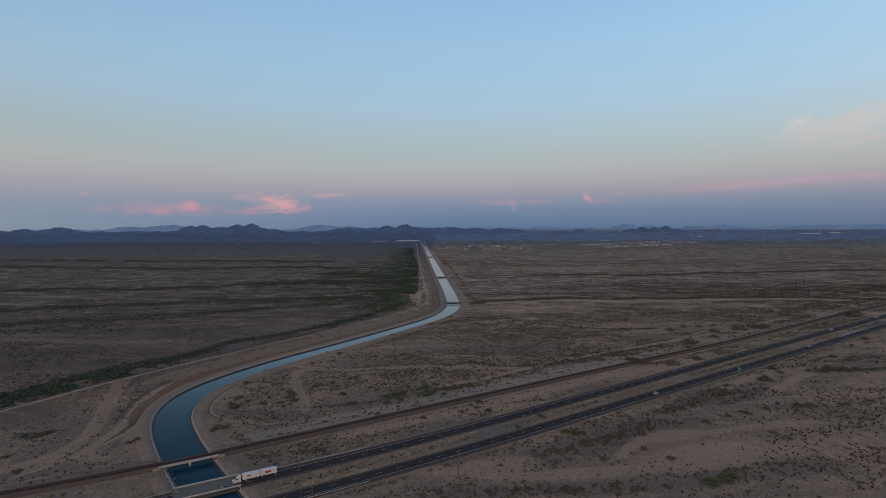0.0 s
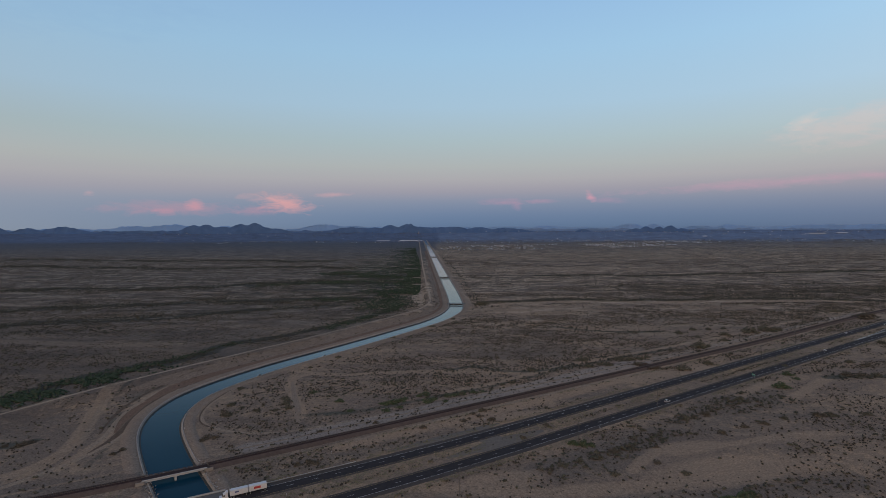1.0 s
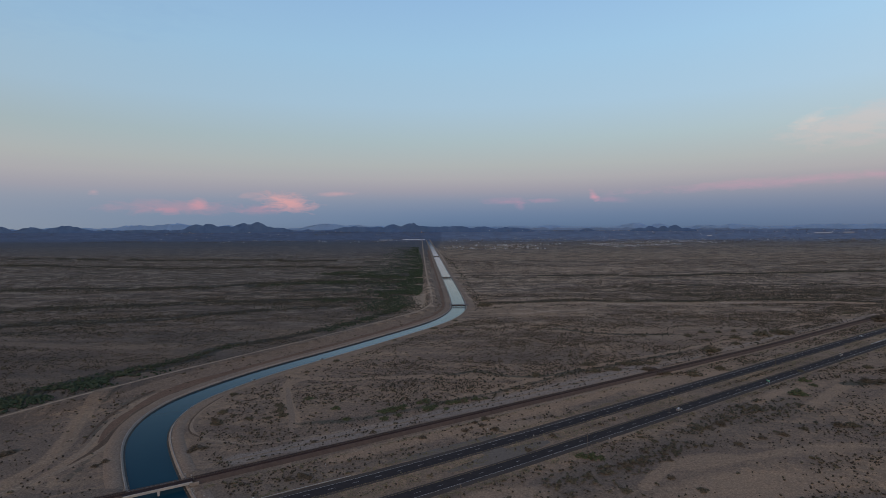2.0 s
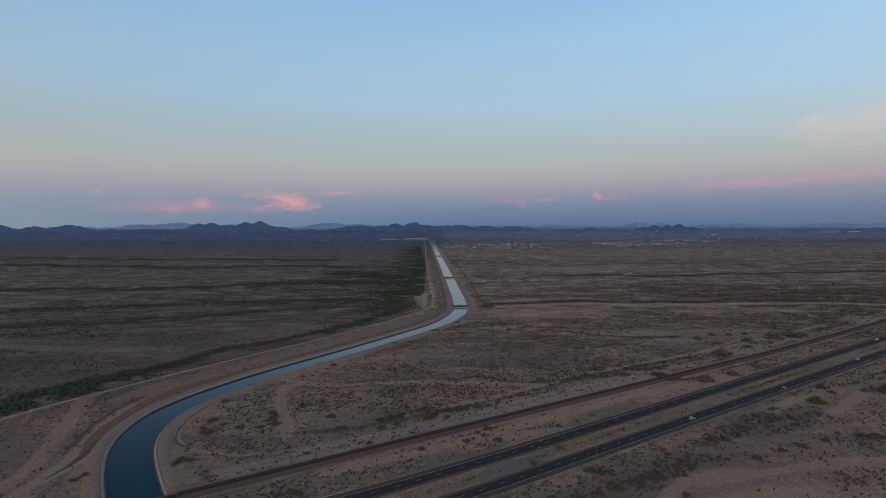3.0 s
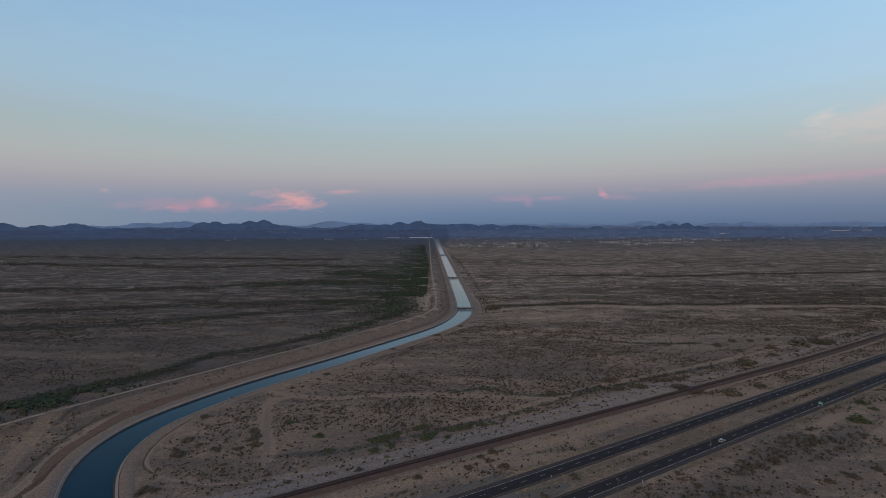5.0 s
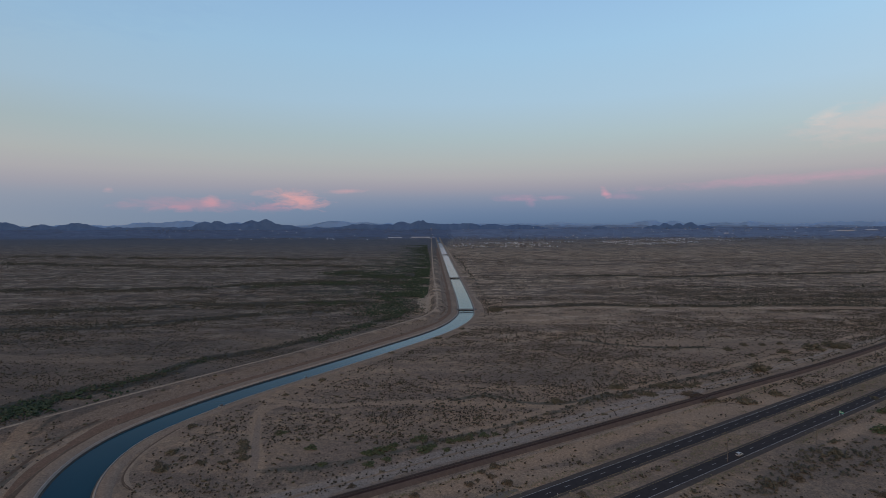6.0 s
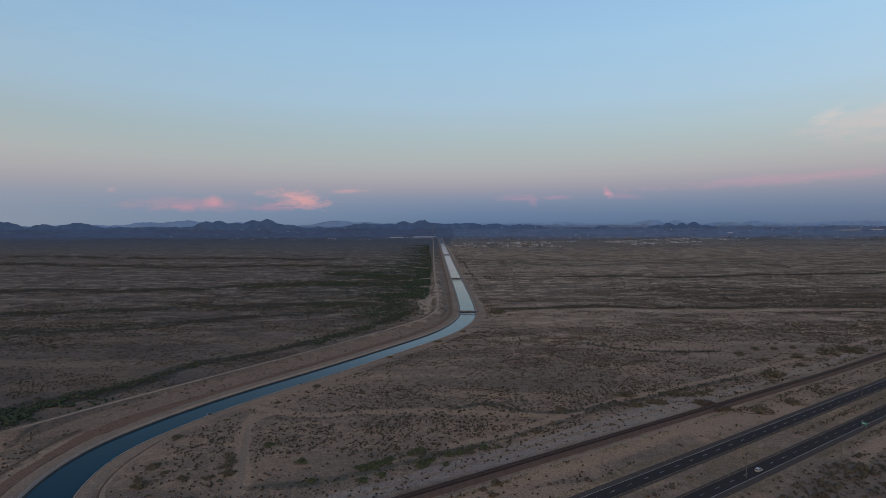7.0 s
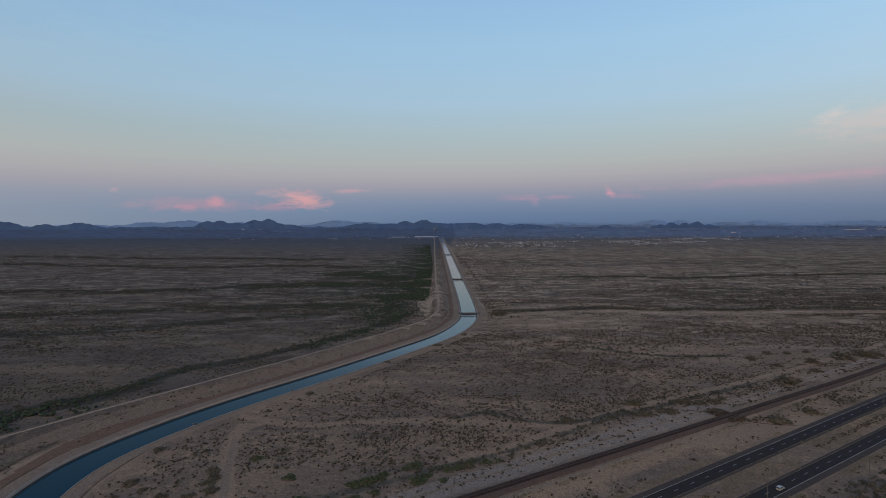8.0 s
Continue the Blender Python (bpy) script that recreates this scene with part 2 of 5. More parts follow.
    soil = blend(t, calc(t, "MULTIPLY", far_haze, 0.72), soil, blend(t, hard(streak, 0.4, 0.6), (0.074, 0.090, 0.124), (0.108, 0.124, 0.154)))
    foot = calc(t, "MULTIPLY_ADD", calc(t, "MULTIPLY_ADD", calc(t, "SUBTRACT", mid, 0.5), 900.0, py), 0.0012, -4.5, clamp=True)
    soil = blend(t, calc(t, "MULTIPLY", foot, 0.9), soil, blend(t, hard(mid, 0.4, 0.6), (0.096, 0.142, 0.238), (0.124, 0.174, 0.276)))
    soil = blend(t, calc(t, "MULTIPLY", calc(t, "MULTIPLY", west, far_haze), 0.8), soil, (0.70, 0.71, 0.74), "MULTIPLY")
    if tint:
        worn = blend(t, hard(spots, 0.40, 0.62), tuple(0.84 * c for c in tint), tint)
        soil = blend(t, amount, soil, worn)
    shade = ramp(t, grit, [(0.32, (0.52, 0.52, 0.52)), (0.50, (0.825, 0.855, 0.87)), (0.68, (1.22, 1.26, 1.25))])
    soil = blend(t, 1.0, soil, shade, "MULTIPLY")
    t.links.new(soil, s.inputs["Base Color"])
    bumped(t, s, calc(t, "ADD", spots, calc(t, "MULTIPLY", grit, 0.4)), 0.4, 0.8)
    return m


def water_material():
    """Deep water: a dark body, and a gloss that grows towards grazing view."""
    m, t, s, co = material("canal_water", 0.5, 0.0, 0.0)
    murk = grain(t, co, 0.03, 5.0, 0.6)
    t.links.new(blend(t, murk, (0.004, 0.028, 0.048), (0.006, 0.036, 0.058)), s.inputs["Base Color"])
    gloss = t.nodes.new("ShaderNodeBsdfGlossy")
    gloss.inputs["Roughness"].default_value = 0.12
    fr = t.nodes.new("ShaderNodeFresnel")
    fr.inputs["IOR"].default_value = 1.33
    f = fr.outputs[0]
    f = calc(t, "MULTIPLY", calc(t, "MULTIPLY", f, 1.3), calc(t, "MULTIPLY_ADD", calc(t, "MULTIPLY", f, f), 16.0, 0.10, clamp=True), clamp=True)
    mix = t.nodes.new("ShaderNodeMixShader")
    t.links.new(f, mix.inputs[0])
    t.links.new(s.outputs[0], mix.inputs[1])
    t.links.new(gloss.outputs[0], mix.inputs[2])
    t.links.new(mix.outputs[0], t.nodes["Material Output"].inputs["Surface"])
    n = t.nodes.new("ShaderNodeBump")
    n.inputs["Strength"].default_value, n.inputs["Distance"].default_value = 0.06, 0.05
    t.links.new(grain(t, co, 0.9, 4.0, 0.6), n.inputs["Height"])
    t.links.new(n.outputs[0], gloss.inputs["Normal"])
    return m


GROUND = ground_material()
WATER = water_material()
CONCRETE = plain("weathered_concrete", (0.135, 0.124, 0.114), (0.21, 0.192, 0.176), 0.4, 0.85, bump=0.02)
LINING = plain("canal_lining_concrete", (0.165, 0.136, 0.112), (0.235, 0.20, 0.168), 0.25, 0.85, bump=0.02)
KERB = plain("pale_lip_concrete", (0.20, 0.175, 0.155), (0.29, 0.255, 0.228), 0.25, 0.85, bump=0.02)
WATERLINE = plain("dark_waterline_concrete", (0.014, 0.014, 0.013), (0.030, 0.029, 0.026), 0.5, 0.7)
TRACK = ground_material("graded_dirt", (0.252, 0.186, 0.142), 0.75)
PALE_TRACK = ground_material("pale_dirt", (0.38, 0.285, 0.208), 0.82)
FAINT_TRACK = ground_material("trodden_dirt", (0.300, 0.220, 0.160), 0.75)
SOFT_TRACK = ground_material("lightly_trodden_dirt", (0.30, 0.208, 0.142), 0.45)
GREY_SLOPE = ground_material("grey_slope_soil", (0.200, 0.150, 0.116), 0.85)
DITCH = ground_material("dark_ditch_soil", (0.095, 0.064, 0.047), 0.8)
RED_BANK = ground_material("red_brown_bank", (0.172, 0.107, 0.076), 0.9)
ASPHALT = plain("asphalt", (0.024, 0.021, 0.023), (0.037, 0.033, 0.034), 0.35, 0.95, spec=0.08, bump=0.01)
SHOULDER = plain("worn_asphalt_shoulder", (0.048, 0.041, 0.038), (0.074, 0.062, 0.055), 0.35, 0.95, spec=0.05, bump=0.01)
WHITE_LINE = plain("road_paint_white", (0.24, 0.24, 0.24), (0.42, 0.42, 0.41), 1.5, 0.7)
YELLOW_LINE = plain("road_paint_yellow", (0.17, 0.125, 0.05), (0.24, 0.18, 0.07), 1.5, 0.7)
BANK_EARTH = plain("railway_bank_earth", (0.056, 0.043, 0.038), (0.092, 0.070, 0.060), 0.35, 0.95, spec=0.05, bump=0.05)
BALLAST = plain("dark_brown_ballast", (0.020, 0.014, 0.015), (0.038, 0.027, 0.027), 0.8, 0.95, spec=0.1, bump=0.05)
SLEEPER = plain("old_timber", (0.036, 0.028, 0.024), (0.062, 0.049, 0.041), 1.2, 0.9)
RAIL_STEEL = plain("rusted_steel", (0.050, 0.038, 0.034), (0.082, 0.064, 0.056), 2.0, 0.75, 0.2)


# ---- the plan ----
def poly_smooth(points, rounds=3):
    """Cuts the corners of a line of points a few times over."""
    p = np.array(points, float)
    for _ in range(rounds):
        a, b = p[:-1], p[1:]
        q = np.empty((2 * len(a), p.shape[1]))
        q[0::2], q[1::2] = 0.75 * a + 0.25 * b, 0.25 * a + 0.75 * b
        p = np.vstack([p[:1], q, p[-1:]])
    return p


def resample(p, step):
    d = np.concatenate([[0], np.cumsum(np.linalg.norm(np.diff(p, axis=0), axis=1))])
    n = max(2, int(d[-1] / step) + 1)
    at = np.linspace(0, d[-1], n)
    return np.stack([np.interp(at, d, p[:, k]) for k in range(p.shape[1])], 1)


def distance_to(line, x, y):
    """Distance, signed side (left of the line is positive) and run along it, for many points."""
    best = np.full(x.shape, 1e18)
    side = np.ones(x.shape)
    run = np.zeros(x.shape)
    total = 0.0
    for (ax, ay), (bx, by) in zip(line[:-1], line[1:]):
        ux, uy = bx - ax, by - ay
        n2 = ux * ux + uy * uy
        k = np.clip(((x - ax) * ux + (y - ay) * uy) / n2, 0, 1)
        qx, qy = x - ax - k * ux, y - ay - k * uy
        d = qx * qx + qy * qy
        near = d < best
        best = np.where(near, d, best)
        side = np.where(near, np.sign(ux * (y - ay) - uy * (x - ax)), side)
        run = np.where(near, total + k * math.sqrt(n2), run)
        total += math.sqrt(n2)
    return np.sqrt(best), side, run


def ease(a, b, v):
    k = np.clip((v - a) / (b - a), 0, 1)
    return k * k * (3 - 2 * k)


def hashed(ix, iy, seed):
    v = np.sin(ix * 127.1 + iy * 311.7 + seed * 74.7) * 43758.5453
    return v - np.floor(v)


def drift(x, y, seed=0, octaves=3):
    """Smooth value noise, 0 to 1."""
    total, gain, norm = 0.0, 1.0, 0.0
    for o in range(octaves):
        fx, fy = x * 2 ** o, y * 2 ** o
        ix, iy = np.floor(fx), np.floor(fy)
        tx, ty = fx - ix, fy - iy
        tx, ty = tx * tx * (3 - 2 * tx), ty * ty * (3 - 2 * ty)
        s = seed + 13 * o
        v = (hashed(ix, iy, s) * (1 - tx) + hashed(ix + 1, iy, s) * tx) * (1 - ty) + (hashed(ix, iy + 1, s) * (1 - tx) + hashed(ix + 1, iy + 1, s) * tx) * ty
        total, norm, gain = total + v * gain, norm + gain, gain * 0.5
    return total / norm


CANAL = resample(poly_smooth([(690, -728), (20, 80), (-122, 251), (-160, 300), (-184, 338), (-193, 376), (-188, 412), (-157, 476), (-105, 550), (-52, 633), (-10, 701), (13, 769), (22, 842),
                              (-1, 1262), (-47, 2102), (-176, 4460)], 3), 6.0)
LEVEE = resample(poly_smooth([(-430, 120), (-300, 340), (-246, 428), (-198, 502), (-125, 612), (-70, 702), (-27, 780), (-22, 850), (-50, 1262), (-98, 2102), (-250, 4830)], 2), 12.0)
LEVEE_COARSE = np.vstack([LEVEE[LEVEE[:, 1] < 900], LEVEE[-1:]])
COARSE = np.vstack([CANAL[CANAL[:, 1] < 950][::3], CANAL[-1:]])
HALF = 12.4            # half the canal's width at the top of its lining
BED, WATER_Z, LIP = -4.6, -1.3, 0.1


def far_road_y(x):
    return 304.4 + 0.642 * x + 0.00030 * np.clip(60 - x, 0, 200) ** 2


def near_road_y(x):
    return far_road_y(x) - 28.0


def rail_y(x):
    return 356.3 + 0.609 * x + 0.0009 * np.clip(-115 - x, 0, 150) ** 2 + 13.0 * ease(290, 620, x)


RISE = (4440.0, 4460.0, 76.0)


def base_height(x, y):
    h = 2.2 * (drift(x / 210, y / 150, 3) - 0.5) + 0.7 * (drift(x / 34, y / 26, 9, 2) - 0.5)
    return h + RISE[2] * ease(RISE[0], RISE[1] + 250, y)


def land(x, y):
    """The height of the open ground, with the cut for the canal, the levee and the beds of road and railway."""
    h = base_height(x, y)
    far = RISE[2] * ease(RISE[0], RISE[1] + 250, y)
    near = y < 5200
    d, side, run = distance_to(COARSE, x, y)
    dl, lside, lrun = distance_to(LEVEE_COARSE, x, y)
    between = (side > 0) & (lside < 0)
    h = np.where(between, far + 0.4 + 0.4 * (h - far), h)
    crest = 4.6 * ease(120, 330, lrun)
    h = h + crest * (1 - ease(3.0, np.where(lside < 0, 27.0, 15.0), dl))
    flat = 1 - ease(26.0, 42.0, d)
    h = h * (1 - flat) + flat * (far + LIP - 0.12)
    h = np.where(d < HALF + 0.4, far + BED - 1.5, h)
    for line, half, run_out, z in ((rail_y, 7.0, 14.0, 0.2), (far_road_y, 9.0, 12.0, 0.05), (near_road_y, 9.0, 12.0, 0.05)):
        v = np.abs(y - line(x)) * 0.85
        k = (1 - ease(half, half + run_out, v)) * (np.abs(x) < 1500)
        k = np.where(d < HALF + 0.4, 0, k)
        h = h * (1 - k) + k * z
    return h


def steps(a, b, fine, lo, hi, grow=1.045):
    mid = list(np.arange(a, b + 0.1, fine))
    s, v = fine, b
    while v < hi:
        s *= grow
        v += s
        mid.append(min(v, hi))
    s, v = fine, a
    while v > lo:
        s *= grow
        v -= s
        mid.insert(0, max(v, lo))
    return np.array(mid)


def mesh_of(name, verts, faces, mat, smooth=False):
    """One mesh object from arrays: faces all of one size."""
    verts, faces = np.asarray(verts, np.float32), np.asarray(faces, np.int32)
    me = bpy.data.meshes.new(name)
    me.vertices.add(len(verts))
    me.vertices.foreach_set("co", verts.ravel())
    k = faces.shape[1]
    me.loops.add(faces.size)
    me.loops.foreach_set("vertex_index", faces.ravel())
    me.polygons.add(len(faces))
    me.polygons.foreach_set("loop_start", np.arange(0, faces.size, k, dtype=np.int32))
    me.polygons.foreach_set("loop_total", np.full(len(faces), k, np.int32))
    me.polygons.foreach_set("use_smooth", np.full(len(faces), smooth))
    me.update(calc_edges=True)
    me.materials.append(mat)
    return new(name, me)


def sweep(name, line, profile, mat, smooth=False, lift=None, closed=False):
    """Draws a profile of (offset to the left, height) along a line on the ground."""
    line = np.asarray(line, float)
    t = np.gradient(line[:, :2], axis=0)
    t /= np.linalg.norm(t, axis=1)[:, None]
    nrm = np.stack([-t[:, 1], t[:, 0]], 1)
    prof = np.array(profile, float)
    v = np.zeros((len(line), len(prof), 3))
    v[:, :, 0] = line[:, None, 0] + nrm[:, None, 0] * prof[None, :, 0]
    v[:, :, 1] = line[:, None, 1] + nrm[:, None, 1] * prof[None, :, 0]
    z0 = np.zeros(len(line)) if lift is None else np.asarray(lift)
    v[:, :, 2] = z0[:, None] + prof[None, :, 1]
    n, k = len(line), len(prof)
    faces = []
    for j in range(k if closed else k - 1):
        a = np.arange(n - 1) * k + j
        b = np.arange(n - 1) * k + (j + 1) % k
        faces.append(np.stack([a, a + k, b + k, b], 1))
    ob = mesh_of(name, v.reshape(-1, 3), np.concatenate(faces)[:, ::-1], mat, smooth)
    return ob


def far_lift(line):
    return RISE[2] * ease(RISE[0], RISE[1] + 250, np.asarray(line)[:, 1])


# ---- soils: where the ground is dark crust, bare sand, gravel, leaf litter or painted shading ----
ZONES, STRIPS = [], []


def zone(x, y, half_x, half_y, strength):
    ZONES.append((x, y, half_x, half_y, strength))


def strip(name, half, strength, *line):
    """A long strip of one soil along a line on the ground."""
    STRIPS.append((line, half, strength, name))


zone(-125, 388, 34, 34, 0.5)
zone(-95, 420, 40, 20, 0.5)
zone(-205, 285, 24, 22, 0.4)
zone(40, 330, 50, 10, 0.5)
zone(-40, 300, 50, 10, 0.5)
zone(-195, 258, 45, 12, 0.9)
zone(-115, 285, 30, 14, 0.8)
zone(-20, 345, 60, 8, 0.5)
zone(85, 534, 75, 46, 0.8)
zone(551, 1020, 300, 110, 0.8)
zone(-95, 268, 60, 26, 0.8)
zone(264, 350, 55, 38, 0.35)
zone(186, 349, 36, 20, 0.6)
zone(-349, 617, 150, 55, 0.6)
zone(87, 289, 26, 14, 0.8)
zone(153, 334, 34, 20, 0.8)
zone(60, 274, 20, 9, 0.7)
zone(190, 262, 40, 11, 0.7)
zone(269, 392, 55, 30, 0.3)
zone(20, 610, 60, 24, 0.5)
zone(250, 720, 160, 30, 0.5)
zone(130, 790, 130, 50, -0.8)
zone(300, 1480, 600, 110, -0.6)
zone(190, 1190, 260, 55, -0.5)
zone(500, 2050, 1200, 260, -0.5)
zone(-262, 345, 30, 70, 0.5)
zone(-226, 310, 16, 60, 1.0)
zone(480, 960, 330, 50, 0.6)
zone(-420, 770, 260, 40, 0.4)
zone(200, 640, 90, 24, -0.7)
zone(62, 357, 60, 7, -0.8)
zone(149, 276, 48, 16, -0.9)
zone(30, 266, 26, 11, -0.8)
zone(140, 303, 26, 9, -0.8)
zone(-30, 470, 100, 45, 0.35)
zone(-100, 345, 60, 22, 0.5)
zone(-60, 318, 40, 10, 0.5)
zone(420, 560, 200, 60, -0.35)
zone(300, 620, 160, 40, -0.35)
zone(30, 455, 70, 16, -0.5)
zone(420, 800, 120, 26, -0.5)
zone(215, 318, 40, 7, -0.6)
strip("crust", 9, 1.0, (50, 276), (79, 292), (99, 299), (124, 315), (159, 347), (200, 372), (227, 390), (250, 396))
strip("crust", 12, 0.9, (182, 361), (217, 374), (254, 389))
strip("crust", 6, 0.8, (4, 236), (35, 241), (65, 241), (93, 242), (114, 245), (149, 254), (190, 262))
strip("crust", 5, 0.7, (96, 297), (115, 309), (135, 316))
strip("litter_shade", 4, 0.9, (320, 437), (345, 439), (372, 441), (420, 446))
strip("crust", 4, 0.7, (215, 352), (241, 352), (270, 353))
strip("sand", 6, 0.7, (-20, 262), (5, 259), (44, 253), (92, 260), (145, 269), (200, 285))
strip("sand", 3, 0.9, (98, 276), (116, 296), (131, 301), (165, 306), (200, 318))
strip("sand", 3.5, 1.0, (222, 392), (230, 399), (256, 419), (278, 427))
strip("sand", 4, 1.0, (248, 380), (264, 392), (317, 434))
strip("sand", 4, 0.9, (-132, 460), (-92, 447), (-50, 455), (0, 461), (40, 451))
strip("crust", 6, 0.8, (-58, 432), (-46, 436), (-31, 433))
strip("crust", 4, 0.8, (-35, 445), (-8, 447), (20, 448), (60, 444))
strip("sand", 3.2, 0.9, (4, 405), (42, 424), (73, 448), (119, 481), (131, 487), (174, 510), (229, 540), (330, 600), (470, 690))
strip("litter_shade", 3.0, 0.55, (-96, 354), (-60, 362), (-30, 378), (4, 399), (50, 424), (110, 468), (180, 506), (240, 540))
strip("litter_shade", 3, 0.7, (3, 463), (28, 476), (54, 456), (85, 457), (120, 478))
strip("litter_shade", 4, 0.7, (134, 654), (160, 634), (182, 624), (211, 615), (260, 620))
strip("sand", 4, 1.0, (-128, 446), (-122, 412), (-106, 378), (-96, 354))
strip("sand", 3, 0.9, (-126, 432), (-123, 446), (-112, 453))
strip("gravel", 8, 0.95, *((x, 374.0 + 0.614 * x) for x in range(-112, 190, 20)))
strip("gravel", 4, 0.8, *((x, 368.4 + 0.634 * x) for x in range(190, 640, 30)))
strip("sand", 9, 1.0, (150, 432), (175, 445), (205, 452), (240, 464))
strip("sand", 6, 0.8, (-60, 305), (20, 352), (100, 402), (150, 434))
strip("sand", 5, 0.9, (-257, 436), (-257, 407), (-246, 373), (-235, 347), (-224, 323), (-216, 303), (-216, 282), (-225, 268), (-240, 255))
strip("sand", 3, 0.9, (-217, 428), (-222, 397), (-215, 356), (-207, 332), (-204, 305), (-204, 279))
strip("litter_shade", 3.5, 0.55, (-216, 378), (-207, 346), (-198, 323))
strip("crust", 6, 0.6, (-240, 436), (-238, 402), (-230, 366), (-221, 336), (-212, 310))
strip("litter_shade", 1.6, 0.5, (-249, 425), (-249, 400), (-239, 367), (-228, 340), (-217, 316))
strip("litter_shade", 2.2, 0.45, (-208, 340), (-199, 318), (-193, 296), (-190, 280))
strip("crust", 5, 0.6, (-276, 300), (-250, 290), (-226, 296))
strip("litter_shade", 3.5, 0.5, (-226, 420), (-230, 392), (-224, 362), (-216, 338))
strip("litter_shade", 5, 0.8, (-259, 308), (-250, 307), (-246, 313))
strip("crust", 10, 0.5, (-290, 300), (-262, 312), (-240, 330))
strip("litter_shade", 18, 1.0, (-900, 720), (-680, 778), (-607, 820), (-534, 838), (-450, 846), (-420, 872), (-362, 888), (-283, 899), (-180, 915), (-100, 905))
strip("litter_shade", 15, 1.0, (-900, 570), (-588, 672), (-512, 691), (-449, 704), (-390, 718), (-356, 748), (-308, 779), (-259, 818), (-180, 830))
strip("litter_shade", 20, 0.95, (-1250, 960), (-898, 1030), (-785, 1058), (-642, 1060), (-556, 1074), (-469, 1095), (-370, 1165), (-240, 1180))
strip("litter_shade", 22, 0.7, (-1459, 1678), (-1113, 1606), (-723, 1540), (-502, 1590), (-250, 1560))
strip("litter_shade", 26, 0.6, (-1700, 2010), (-1000, 1900), (-400, 1850))
strip("sand", 9, 0.9, (-753, 900), (-706, 927), (-660, 980), (-608, 1002), (-518, 999), (-430, 990))
strip("sand", 7, 0.8, (-574, 881), (-539, 921), (-509, 976))
strip("sand", 7, 0.8, (-760, 845), (-653, 836), (-595, 853))
strip("sand", 10, 0.7, (-503, 575), (-452, 574), (-373, 558), (-320, 560))
strip("sand", 12, 0.9, (-1207, 1387), (-1080, 1382), (-983, 1412), (-700, 1420))
strip("sand", 22, 0.9, (-1416, 2183), (-1100, 2130), (-623, 1985))
strip("sand", 9, 0.6, (-420, 640), (-350, 655), (-290, 690))
strip("crust", 16, 0.6, (-600, 610), (-480, 630), (-390, 628))
strip("sand", 10, 0.5, (-700, 740), (-560, 748), (-440, 770))
strip("litter_shade", 10, 0.85, (-242, 527), (-241, 552), (-228, 572), (-191, 604), (-150, 655), (-125, 700), (-100, 745), (-78, 800), (-56, 860))
strip("litter_shade", 12, 1.0, (-332, 372), (-322, 400), (-312, 428), (-298, 455), (-280, 468), (-255, 490), (-240, 525))
strip("litter_shade", 7, 1.0, (56, 858), (94, 864), (186, 882), (280, 876), (391, 873), (496, 893), (606, 890), (683, 875), (760, 858), (950, 870))
strip("litter_shade", 9, 0.9, (231, 1300), (372, 1322), (486, 1275), (639, 1316), (872, 1365), (1117, 1400), (1500, 1400))
strip("litter_shade", 8, 0.5, (300, 1085), (480, 1100), (660, 1090), (900, 1120))
strip("sand", 13, 1.0, (80, 832), (120, 842), (190, 858), (300, 852), (420, 850), (560, 868), (680, 856))
strip("crust", 45, 0.7, (400, 940), (600, 960), (800, 990), (1050, 1040))
strip("litter_shade", 55, 0.6, (-100, 1000), (-115, 1150), (-125, 1400), (-140, 1800), (-165, 2400), (-190, 3200))
strip("litter_shade", 40, 0.75, (-110, 1290), (-210, 1300), (-310, 1370))
strip("litter_shade", 28, 0.8, (-90, 1180), (-180, 1165), (-300, 1150), (-400, 1090))
strip("litter_shade", 3, 0.3, (55, 880), (52, 1033), (37, 1318), (11, 1820), (-61, 2441))


def soil(x, y):
    """How far the ground at many places is of each soil, 0 to 1."""
    out = {k: np.zeros(x.shape) for k in ("crust", "sand", "gravel", "litter_shade")}
    for cx, cy, rx, ry, k in ZONES:
        lean = 0.2 if cy < 400 else 0.0
        d = np.sqrt(((x - cx) / rx) ** 2 + ((y - cy - lean * (x - cx)) / ry) ** 2)
        name = "crust" if k > 0 else "sand"
        out[name] = np.maximum(out[name], abs(k) * ease(1.35, 0.45, d))
    for pts, half, k, name in STRIPS:
        line = poly_smooth(pts, 1)
        near = (x > line[:, 0].min() - 2 * half) & (x < line[:, 0].max() + 2 * half) & (y > line[:, 1].min() - 2 * half) & (y < line[:, 1].max() + 2 * half)
        if near.any():
            wide = half * (0.65 + 0.7 * drift(x[near] / (6 * half), y[near] / (6 * half), 57, 2))
            d, side, run = distance_to(line, x[near], y[near])
            out[name][near] = np.maximum(out[name][near], k * ease(1.5, 0.5, d / wide))
    return out


# ---- the ground ----
gx = steps(-380, 430, 2.2, -6500, 6500)
gy = steps(200, 900, 2.2, -2500, 4850, 1.035)
GX, GY = np.meshgrid(gx, gy)
GZ = land(GX.ravel(), GY.ravel())
nx, ny = len(gx), len(gy)
cell = (np.arange(ny - 1)[:, None] * nx + np.arange(nx - 1)[None, :]).ravel()
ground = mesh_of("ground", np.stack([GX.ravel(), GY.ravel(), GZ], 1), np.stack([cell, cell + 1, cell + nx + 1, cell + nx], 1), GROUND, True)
for field, value in soil(GX.ravel(), GY.ravel()).items():
    ground.data.attributes.new(field, "FLOAT", "POINT").data.foreach_set("value", value.astype(np.float32))
tagged(ground, "dry tan desert plain with gravel and scattered scrub", "ground", kind="structure")

